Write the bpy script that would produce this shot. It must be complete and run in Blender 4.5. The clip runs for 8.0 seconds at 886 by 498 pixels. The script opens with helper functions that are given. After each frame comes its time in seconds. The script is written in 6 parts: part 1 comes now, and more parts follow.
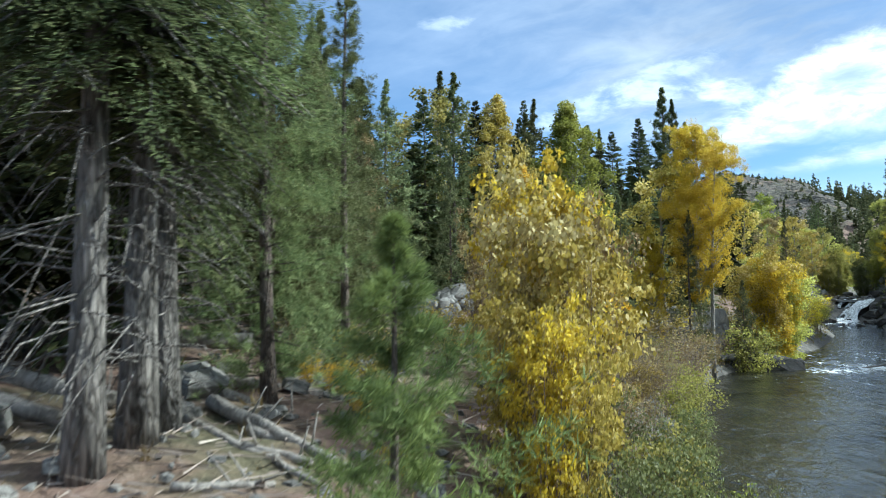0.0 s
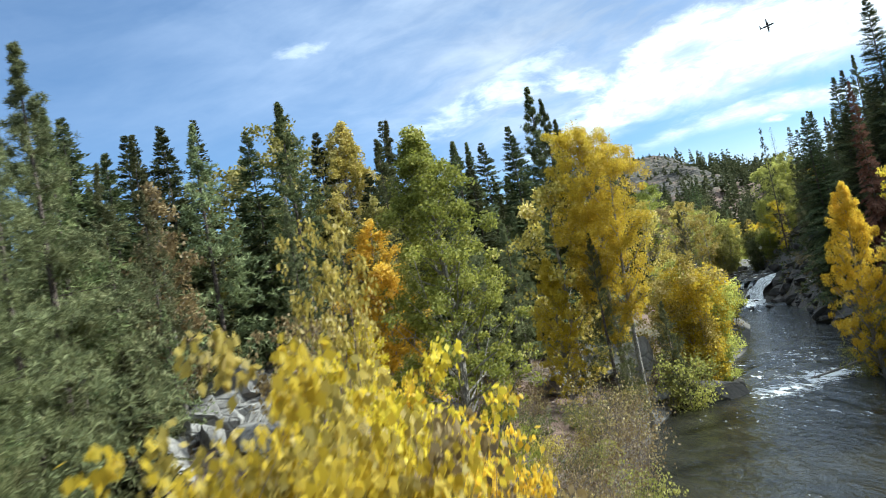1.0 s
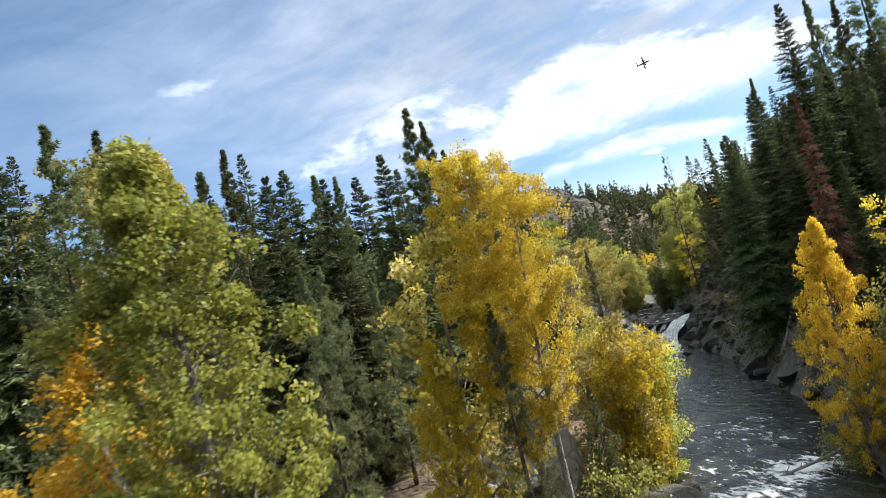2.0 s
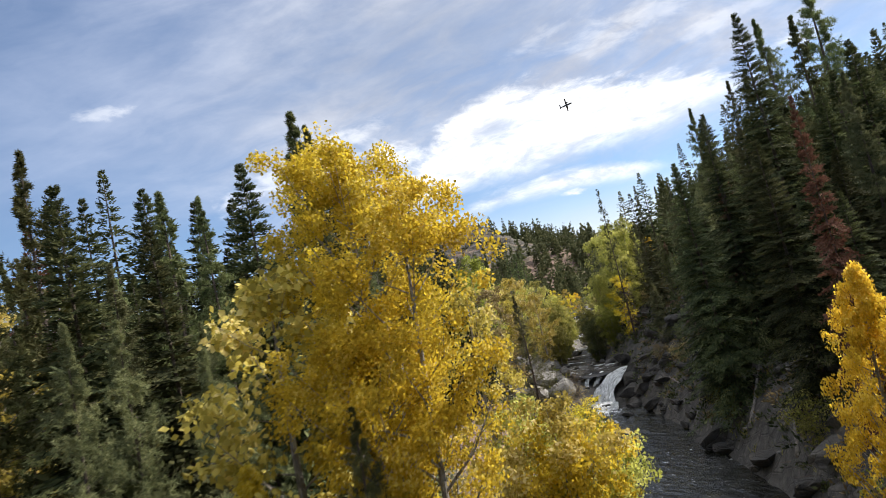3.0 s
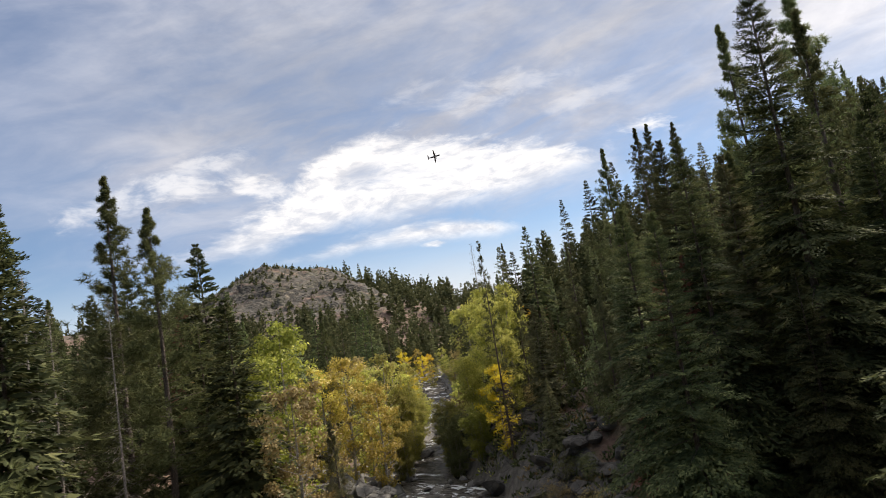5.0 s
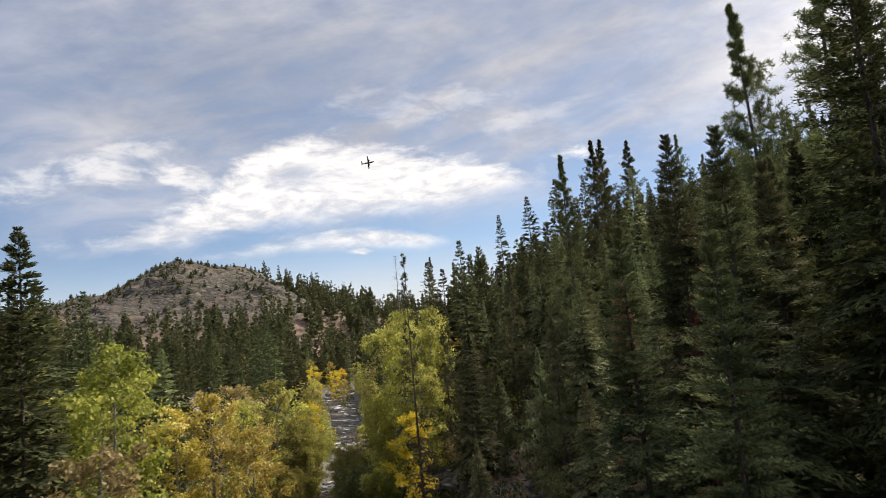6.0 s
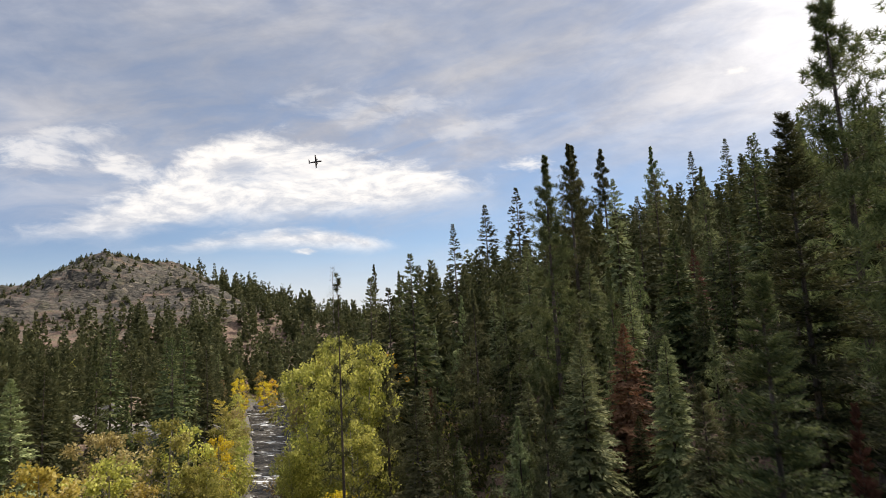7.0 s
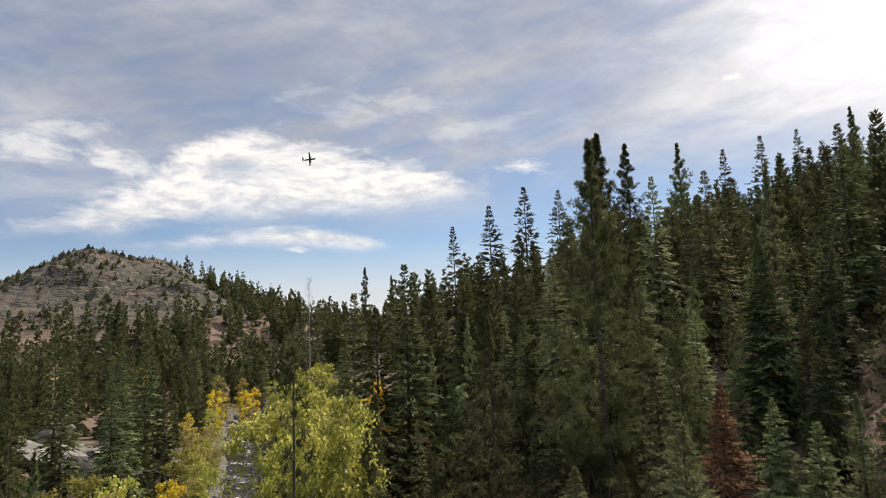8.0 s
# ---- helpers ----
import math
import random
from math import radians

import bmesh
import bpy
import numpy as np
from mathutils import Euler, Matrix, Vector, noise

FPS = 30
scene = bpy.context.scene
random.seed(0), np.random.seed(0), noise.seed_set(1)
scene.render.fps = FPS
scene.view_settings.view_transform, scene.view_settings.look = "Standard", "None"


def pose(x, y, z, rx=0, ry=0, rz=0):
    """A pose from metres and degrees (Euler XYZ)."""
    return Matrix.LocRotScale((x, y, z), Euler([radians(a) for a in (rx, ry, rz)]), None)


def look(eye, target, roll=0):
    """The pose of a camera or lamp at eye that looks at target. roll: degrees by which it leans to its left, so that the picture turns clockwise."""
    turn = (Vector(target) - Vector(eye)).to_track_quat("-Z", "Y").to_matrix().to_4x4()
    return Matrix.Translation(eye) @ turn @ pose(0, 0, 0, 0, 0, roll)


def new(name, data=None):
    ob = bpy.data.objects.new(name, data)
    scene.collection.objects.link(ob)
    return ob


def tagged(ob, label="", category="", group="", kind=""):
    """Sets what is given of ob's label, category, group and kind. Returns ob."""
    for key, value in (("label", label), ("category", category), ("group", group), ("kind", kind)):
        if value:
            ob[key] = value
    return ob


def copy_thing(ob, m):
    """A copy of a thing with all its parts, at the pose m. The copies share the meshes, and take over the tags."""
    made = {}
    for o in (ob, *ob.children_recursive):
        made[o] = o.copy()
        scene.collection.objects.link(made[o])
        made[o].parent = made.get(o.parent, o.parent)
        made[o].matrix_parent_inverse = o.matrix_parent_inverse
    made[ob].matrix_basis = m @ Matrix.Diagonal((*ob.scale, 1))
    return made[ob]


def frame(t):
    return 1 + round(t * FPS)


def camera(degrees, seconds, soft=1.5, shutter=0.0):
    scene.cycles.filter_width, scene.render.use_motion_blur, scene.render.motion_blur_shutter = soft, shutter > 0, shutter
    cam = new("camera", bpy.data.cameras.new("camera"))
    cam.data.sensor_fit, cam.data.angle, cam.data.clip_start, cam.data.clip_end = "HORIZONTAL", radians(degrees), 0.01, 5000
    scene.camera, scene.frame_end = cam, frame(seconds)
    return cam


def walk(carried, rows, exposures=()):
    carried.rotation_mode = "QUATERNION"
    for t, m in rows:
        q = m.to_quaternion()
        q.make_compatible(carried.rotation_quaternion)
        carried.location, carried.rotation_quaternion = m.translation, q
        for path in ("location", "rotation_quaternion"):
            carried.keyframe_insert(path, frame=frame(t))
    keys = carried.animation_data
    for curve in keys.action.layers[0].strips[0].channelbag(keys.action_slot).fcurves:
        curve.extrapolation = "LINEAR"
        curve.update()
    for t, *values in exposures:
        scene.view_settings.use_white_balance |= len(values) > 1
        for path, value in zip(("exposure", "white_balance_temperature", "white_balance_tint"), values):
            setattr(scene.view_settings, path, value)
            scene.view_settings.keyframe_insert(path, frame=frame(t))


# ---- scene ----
cam = camera(62.0, 8.0, soft=0.75, shutter=0.18)
PATH = [
    (0, (-0.166, -1.95, 5.631), (-0.124, 0.044, 5.768), -0.6),
    (0.5, (1.339, 3.15, 7.528), (1.52, 5.137, 7.665), -6.9),
    (1, (2.919, 9.081, 9.082), (3.255, 11.047, 9.236), -10.9),
    (1.5, (5.344, 15.465, 10.428), (5.83, 17.398, 10.598), -12.9),
    (3, (13.506, 32.378, 12.482), (14.331, 34.185, 12.716), -13.2),
    (3.5, (16.99, 37.569, 13.436), (17.897, 39.334, 13.687), -12.7),
    (4, (20.221, 43.397, 14.549), (21.222, 45.109, 14.808), -11.9),
    (4.5, (23.849, 49.025, 15.526), (24.936, 50.681, 15.798), -10.9),
    (6, (35.825, 63.914, 18.284), (37.147, 65.388, 18.569), -5.4),
    (6.5, (39.879, 68.705, 19.592), (41.27, 70.113, 19.879), -4.1),
    (7, (43.863, 73.163, 20.843), (45.292, 74.532, 21.132), -3.1),
    (7.5, (47.757, 77.469, 22.054), (49.194, 78.83, 22.342), -2.8),
    (8, (51.994, 81.714, 23.229), (53.435, 83.071, 23.519), -2.2),
]
walk(cam, [(t, look(eye, target, roll)) for t, eye, target, roll in PATH], [(0.0, 0.74, 5350, -4), (0.8, 0.78, 5550, -2), (1.5, 0.86, 6000, 1), (3.0, 0.60, 6500, 10), (4.5, 0.4, 6800, 12), (6.5, 0.28, 7000, 12), (8.0, 0.2, 7000, 11)])

# ---- light and sky ----
SUN_AZ, SUN_EL = 85.0, 41.0  # degrees from +y towards +x, and above the horizon
sun = new("sun", bpy.data.lights.new("sun", "SUN"))
sun.data.energy, sun.data.angle, sun.data.color = 5.0, radians(1.5), (1.0, 0.93, 0.82)
sun.matrix_basis = look((0, 0, 0), (-math.sin(radians(SUN_AZ)) * math.cos(radians(SUN_EL)), -math.cos(radians(SUN_AZ)) * math.cos(radians(SUN_EL)), -math.sin(radians(SUN_EL))))


class Nodes:
    """Short hand for building a node tree."""

    def __init__(self, tree):
        self.tree = tree
        tree.nodes.clear()

    def add(self, kind, inputs=None, operation="", use_clamp=False, data_type="", interpolation_type="", feature=""):
        n = self.tree.nodes.new(kind)
        if operation:
            n.operation = operation
        if use_clamp:
            n.use_clamp = True
        if data_type:
            n.data_type = data_type
        if interpolation_type:
            n.interpolation_type = interpolation_type
        if feature:
            n.feature = feature
        for k, v in (inputs or {}).items():
            if isinstance(v, bpy.types.NodeSocket):
                self.tree.links.new(v, n.inputs[k])
            else:
                n.inputs[k].default_value = v
        return n

    def math(self, op, a, b=0.0, c=0.0, clamp=False):
        return self.add("ShaderNodeMath", {0: a, 1: b, 2: c}, operation=op, use_clamp=clamp).outputs[0]

    def mix(self, fac, a, b):
        n = self.add("ShaderNodeMix", {0: fac, 6: a, 7: b}, data_type="RGBA")
        return n.outputs[2]

    def smooth(self, v, lo, hi, a=0.0, b=1.0):
        return self.add("ShaderNodeMapRange", {0: v, 1: lo, 2: hi, 3: a, 4: b}, interpolation_type="SMOOTHSTEP").outputs[0]

    def noise(self, vec, scale, detail=4.0, rough=0.55, distort=0.0):
        return self.add("ShaderNodeTexNoise", {"Vector": vec, "Scale": scale, "Detail": detail, "Roughness": rough, "Distortion": distort}).outputs[0]

    def ramp(self, fac, stops):
        n = self.add("ShaderNodeValToRGB", {0: fac})
        while len(n.color_ramp.elements) < len(stops):
            n.color_ramp.elements.new(0.5)
        for e, (p, c) in zip(n.color_ramp.elements, stops):
            e.position, e.color = p, (*c, 1)
        return n.outputs[0]


world = bpy.data.worlds.new("sky")
scene.world, world.use_nodes = world, True
w = Nodes(world.node_tree)
sky = w.add("ShaderNodeTexSky")
sky.sky_type, sky.sun_disc, sky.sun_elevation, sky.sun_rotation = "NISHITA", False, radians(SUN_EL), radians(SUN_AZ)
sky.altitude, sky.dust_density, sky.ozone_density = 1500.0, 0.4, 3.0
way = w.add("ShaderNodeTexCoord").outputs["Generated"]
xyz = w.add("ShaderNodeSeparateXYZ", {0: way})
az = w.math("MULTIPLY", w.math("ARCTAN2", xyz.outputs[0], xyz.outputs[1]), 57.2958)
el = el_true = w.math("MULTIPLY", w.math("ARCSINE", xyz.outputs[2]), 57.2958)
flat = w.add("ShaderNodeCombineXYZ", {0: w.math("MULTIPLY", az, 0.1), 1: w.math("MULTIPLY", el, 0.25), 2: 0.0}).outputs[0]
slant = w.add("ShaderNodeCombineXYZ", {0: w.math("ADD", w.math("MULTIPLY", az, 0.045), w.math("MULTIPLY", el, -0.03)), 1: w.math("ADD", w.math("MULTIPLY", el, 0.16), w.math("MULTIPLY", az, -0.03)), 2: 3.0}).outputs[0]
n2 = w.math("ADD", w.math("MULTIPLY", w.noise(slant, 1.3, 5.0, 0.52, 0.5), 0.55), w.math("MULTIPLY", w.noise(flat, 0.75, 5.0, 0.55, 0.6), 0.45))


def both(a, b):
    return w.math("MULTIPLY", a, b)


def plus(a, b):
    return w.math("ADD", a, b)


def lobe(a0, e0, wide_a, wide_e, tilt=0.0):
    """A soft oval around an azimuth and elevation, 1 in its middle."""
    u = both(w.math("SUBTRACT", az, a0), 1.0 / wide_a)
    v = both(w.math("SUBTRACT", w.math("SUBTRACT", el, e0), both(w.math("SUBTRACT", az, a0), tilt)), 1.0 / wide_e)
    return w.math("EXPONENT", both(plus(both(u, u), both(v, v)), -1.0))


# lumps and wisps: noise that is drawn out along the wind and folded by coarser noise
fold = w.add("ShaderNodeTexNoise", {"Vector": flat, "Scale": 1.1, "Detail": 3.0}).outputs["Color"]
fold = w.add("ShaderNodeVectorMath", {0: w.add("ShaderNodeVectorMath", {0: fold, 1: (0.5, 0.5, 0.5)}, operation="SUBTRACT").outputs[0], 3: 0.55}, operation="SCALE").outputs[0]
warped = w.add("ShaderNodeVectorMath", {0: flat, 1: fold}, operation="ADD").outputs[0]
lumps = w.noise(warped, 2.4, 9.0, 0.62)
wisps = w.noise(w.add("ShaderNodeVectorMath", {0: slant, 1: fold}, operation="ADD").outputs[0], 2.6, 8.0, 0.6)
fine = w.noise(warped, 6.5, 6.0, 0.6)


def profile(stops):
    """A height over the horizon for each azimuth between 0 and 60 degrees, from (azimuth, elevation) stops."""
    c = w.ramp(both(az, 1.0 / 60.0), [(p / 60.0, (e / 20.0,) * 3) for p, e in stops])
    return both(w.add("ShaderNodeSeparateColor", {0: c}).outputs[0], 20.0)


def bank(tops, feet, ragged, soft):
    """A cloud between two outlines: billowed above, smoother below."""
    over = plus(w.math("SUBTRACT", profile(tops), el), both(w.math("SUBTRACT", lumps, 0.5), 2.0 * ragged))
    under = plus(w.math("SUBTRACT", el, profile(feet)), both(w.math("SUBTRACT", wisps, 0.5), 0.8 * ragged))
    return both(w.smooth(over, -0.4 * soft, soft), w.smooth(under, -0.5 * soft, 1.2 * soft))


def puff(a0, e0, wide_a, wide_e, tilt, much):
    """A torn scrap of cloud."""
    return both(w.smooth(plus(lobe(a0, e0, wide_a, wide_e, tilt), both(w.math("SUBTRACT", plus(both(lumps, 0.6), both(fine, 0.4)), 0.5), 2.4)), 0.35, 1.05), both(w.smooth(lobe(a0, e0, wide_a * 1.5, wide_e * 1.5, tilt), 0.02, 0.5), much))


main = bank([(12, 9.3), (15, 9.9), (18, 11.0), (21, 12.2), (23, 13.2), (25, 14.4), (27, 15.7), (28.5, 17.0), (31, 17.5), (37, 17.0), (40.5, 15.9), (44, 14.8), (47.7, 14.1), (50.5, 13.3), (52.5, 12.2)],
            [(12, 9.6), (16, 9.3), (22.3, 9.5), (26, 10.4), (30, 10.9), (35, 10.9), (38.7, 11.1), (43, 11.5), (47.6, 12.2), (50.3, 12.7), (52.5, 13.2)], 2.6, 1.25)
main = both(main, w.math("SUBTRACT", 1.0, both(w.smooth(plus(lobe(30.6, 14.9, 2.6, 0.9, 0.05), both(w.math("SUBTRACT", fine, 0.5), 1.6)), 0.4, 0.9), 0.62)))
main = both(main, w.math("SUBTRACT", 1.0, both(w.smooth(az, 26.0, 15.0), 0.35)))
main = both(main, w.math("SUBTRACT", 1.0, both(w.smooth(w.noise(w.add("ShaderNodeVectorMath", {0: slant, 1: fold}, operation="ADD").outputs[0], 1.7, 6.0, 0.6), 0.48, 0.66), 0.5)))
strip = bank([(22, 8.4), (25.7, 9.1), (28.5, 9.8), (32.2, 10.0), (33.5, 10.5), (36, 10.5), (38.6, 10.1), (41, 9.3), (43.2, 8.5)], [(22, 8.8), (26, 8.7), (30, 8.8), (35, 8.7), (40.4, 8.3), (43.2, 8.7)], 0.9, 0.8)
white = w.math("MAXIMUM", main, both(strip, 0.95))
for a0, e0, wide_a, wide_e, tilt, much in ((16.5, 15.0, 4.0, 1.6, -0.1, 0.62), (22.8, 14.6, 4.2, 1.1, -0.25, 0.7), (12.5, 14.2, 5.0, 1.3, 0.28, 0.5), (19.0, 16.6, 4.0, 0.9, 0.1, 0.45), (53.4, 14.4, 2.8, 0.8, -0.15, 0.75), (35.6, 8.6, 1.4, 0.35, 0.0, 0.8), (24.0, 12.2, 5.0, 0.8, 0.15, 0.6), (43.0, 19.4, 6.0, 1.5, 0.05, 0.24), (36.0, 20.4, 3.5, 0.8, 0.25, 0.18), (50.0, 17.6, 5.0, 0.8, 0.15, 0.2), (69.5, 19.2, 1.8, 0.4, 0.0, 0.8), (1.9, 20.9, 2.6, 0.6, 0.03, 0.34)):
    white = w.math("MAXIMUM", white, puff(a0, e0, wide_a, wide_e, tilt, much))
upper = w.smooth(el, 10.0, 19.0)
sunward = w.smooth(az, 58.0, 84.0)
veil = w.smooth(plus(both(n2, 0.7), both(wisps, 0.3)), 0.28, 0.72)
veil = both(both(veil, w.smooth(az, -16.0, 28.0, 0.22, 0.85)), plus(both(upper, 0.85), 0.15))
veil = plus(veil, both(upper, w.smooth(az, -14.0, 26.0, 0.04, 0.26)))
veil = plus(veil, both(w.math("MAXIMUM", lobe(20.0, 14.5, 13.0, 4.5, 0.1), lobe(40.0, 14.0, 14.0, 5.5)), both(w.smooth(wisps, 0.3, 0.7), 0.5)))
veil = w.math("MAXIMUM", veil, w.smooth(el, 30.0, 55.0, 0.0, 0.8))
veil = w.math("ADD", veil, both(both(sunward, w.smooth(el, 7.0, 17.0)), 0.62), clamp=True)
low = both(w.smooth(el, 3.0, 9.5, 1.0, 0.0), w.smooth(az, 14.0, 30.0, 0.55, 0.92))
blue = w.add("ShaderNodeVectorMath", {0: sky.outputs[0], 3: 0.095}, operation="SCALE").outputs[0]
glow = both(both(w.smooth(az, 58.0, 80.0), w.smooth(el, 8.0, 20.0)), 0.42)
grey = w.mix(w.smooth(plus(both(n2, 0.5), both(lumps, 0.5)), 0.36, 0.68), (0.39, 0.42, 0.505, 1), (0.63, 0.65, 0.71, 1))
grey = w.mix(w.smooth(az, -10.0, 26.0, 0.75, 0.0), grey, (0.46, 0.53, 0.70, 1))
grey = w.mix(both(lobe(52.0, 25.0, 12.0, 6.0), 0.6), grey, (0.36, 0.39, 0.46, 1))
grey = w.mix(both(lobe(27.0, 21.5, 17.0, 7.0), 0.75), grey, (0.27, 0.315, 0.41, 1))
grey = w.mix(w.smooth(el, 26.0, 60.0), grey, (0.85, 0.86, 0.88, 1))
grey = w.add("ShaderNodeVectorMath", {0: grey, 1: w.add("ShaderNodeCombineXYZ", {0: glow, 1: glow, 2: glow}).outputs[0]}, operation="ADD").outputs[0]
shade = w.mix(w.smooth(plus(both(fine, 0.6), plus(both(lumps, 0.4), both(w.smooth(el, 10.0, 16.0), 0.10))), 0.38, 0.66), (0.56, 0.60, 0.68, 1), (0.94, 0.94, 0.94, 1))
colour = w.mix(low, blue, (0.66, 0.685, 0.72, 1))
colour = w.mix(both(lobe(17.0, 11.3, 9.0, 3.0), 0.65), colour, (0.20, 0.31, 0.52, 1))
colour = w.mix(veil, colour, grey)
colour = w.mix(both(white, 0.92), colour, shade)
w.add("ShaderNodeOutputWorld", {0: w.add("ShaderNodeBackground", {0: colour, 1: 1.0}).outputs[0]})


# ---- materials ----
def material(name):
    m = bpy.data.materials.new(name)
    m.use_nodes = True
    return m, Nodes(m.node_tree)


def foliage(name, stops, gloss=0.62, through_light=0.35, hue=0.03, shine=0.35, vary=0.25):
    """Leaves or needles: each one its own tint, each plant its own cast."""
    m, n = material(name)
    own = n.add("ShaderNodeNewGeometry").outputs["Random Per Island"]
    plant = n.add("ShaderNodeObjectInfo").outputs["Random"]
    place = n.add("ShaderNodeTexCoord").outputs["Object"]
    patch = n.noise(place, 0.55, 3.0)
    f = n.math("ADD", n.math("MULTIPLY", own, 0.55), n.math("MULTIPLY", n.smooth(patch, 0.3, 0.7), 0.45))
    c = n.ramp(f, stops)
    c = n.add("ShaderNodeHueSaturation", {"Hue": n.math("ADD", 0.5 - hue * (0.75 if vary > 0.3 else 0.45), n.math("MULTIPLY", plant, hue)), "Saturation": 1.0, "Value": n.math("ADD", 1.0 - vary, n.math("MULTIPLY", n.math("MULTIPLY", plant, plant), 2.6 * vary)), "Color": c}).outputs[0]
    a = n.add("ShaderNodeBsdfPrincipled", {"Base Color": c, "Roughness": gloss, "Specular IOR Level": shine})
    b = n.add("ShaderNodeBsdfTranslucent", {"Color": c})
    n.add("ShaderNodeOutputMaterial", {0: n.add("ShaderNodeMixShader", {0: through_light, 1: a.outputs[0], 2: b.outputs[0]}).outputs[0]})
    return m


FIR = foliage("fir_needles", [(0.0, (0.024, 0.036, 0.017)), (0.45, (0.058, 0.073, 0.032)), (0.75, (0.126, 0.142, 0.058)), (1.0, (0.225, 0.234, 0.104))], through_light=0.25, shine=0.12, gloss=0.8, hue=0.06, vary=0.36)
PINE = foliage("pine_needles", [(0.0, (0.046, 0.062, 0.026)), (0.5, (0.126, 0.149, 0.061)), (0.85, (0.212, 0.227, 0.100)), (1.0, (0.282, 0.288, 0.149))], through_light=0.25, shine=0.12, gloss=0.8, hue=0.06, vary=0.36)
# pine colours cut by a quarter: shade of the far crowns put into colour
DIM_FARPINE = foliage("dimmed_far_needles", [(0.0, (0.035, 0.046, 0.020)), (0.5, (0.096, 0.110, 0.048)), (0.85, (0.161, 0.168, 0.078)), (1.0, (0.214, 0.213, 0.116))], through_light=0.25, shine=0.12, gloss=0.8, hue=0.06, vary=0.36)
# grey-green pine needles; the pale colour also stands in for sun on conifers
GREY_SUNLIT = foliage("grey_sunlit_needles", [(0.0, (0.062, 0.074, 0.039)), (0.5, (0.179, 0.202, 0.097)), (0.85, (0.291, 0.308, 0.152)), (1.0, (0.392, 0.392, 0.221))], through_light=0.25, shine=0.12, gloss=0.8, hue=0.06, vary=0.36)
FRESH = foliage("young_needles", [(0.0, (0.075, 0.102, 0.036)), (0.5, (0.180, 0.225, 0.072)), (0.85, (0.330, 0.377, 0.120)), (1.0, (0.510, 0.522, 0.204))], shine=0.2, gloss=0.6, hue=0.02)
OLDGREEN = foliage("old_fir_needles", [(0.0, (0.045, 0.049, 0.029)), (0.4, (0.098, 0.123, 0.055)), (0.75, (0.180, 0.210, 0.087)), (1.0, (0.270, 0.268, 0.131))], shine=0.12, gloss=0.8, hue=0.02)
RED = foliage("dead_needles", [(0.0, (0.072, 0.035, 0.025)), (0.5, (0.176, 0.082, 0.054)), (1.0, (0.272, 0.146, 0.106))], through_light=0.2, shine=0.1, gloss=0.85)
YELLOW = foliage("yellow_leaves", [(0.0, (0.36, 0.27, 0.022)), (0.35, (0.58, 0.45, 0.035)), (0.7, (0.74, 0.59, 0.055)), (1.0, (0.84, 0.74, 0.23))], through_light=0.6, hue=0.02, vary=0.12)
ORANGE = foliage("orange_leaves", [(0.0, (0.42, 0.27, 0.03)), (0.35, (0.66, 0.44, 0.04)), (0.7, (0.80, 0.57, 0.06)), (1.0, (0.86, 0.71, 0.20))], through_light=0.6, hue=0.02, vary=0.12)
LIME = foliage("turning_leaves", [(0.0, (0.14, 0.145, 0.035)), (0.4, (0.30, 0.29, 0.07)), (0.75, (0.50, 0.46, 0.12)), (1.0, (0.66, 0.60, 0.27))], through_light=0.55)
GREEN = foliage("green_leaves", [(0.0, (0.113, 0.134, 0.021)), (0.5, (0.270, 0.289, 0.052)), (0.85, (0.480, 0.470, 0.103)), (1.0, (0.826, 0.752, 0.310))], through_light=0.5, hue=0.02, vary=0.12)
BROWN = foliage("fading_leaves", [(0.0, (0.13, 0.092, 0.042)), (0.4, (0.28, 0.205, 0.085)), (0.8, (0.43, 0.335, 0.15)), (1.0, (0.52, 0.46, 0.28))], through_light=0.35)
GOLD = foliage("old_gold_leaves", [(0.0, (0.177, 0.144, 0.032)), (0.35, (0.364, 0.288, 0.054)), (0.7, (0.582, 0.456, 0.108)), (1.0, (0.832, 0.698, 0.378))], through_light=0.42, hue=0.02, vary=0.15)
OLIVE = foliage("olive_leaves", [(0.0, (0.06, 0.068, 0.026)), (0.5, (0.145, 0.155, 0.055)), (0.85, (0.27, 0.27, 0.11)), (1.0, (0.44, 0.42, 0.22))], through_light=0.45)
TWIG = foliage("bare_twigs", [(0.0, (0.10, 0.075, 0.065)), (0.6, (0.22, 0.17, 0.15)), (1.0, (0.34, 0.29, 0.25))], through_light=0.0)


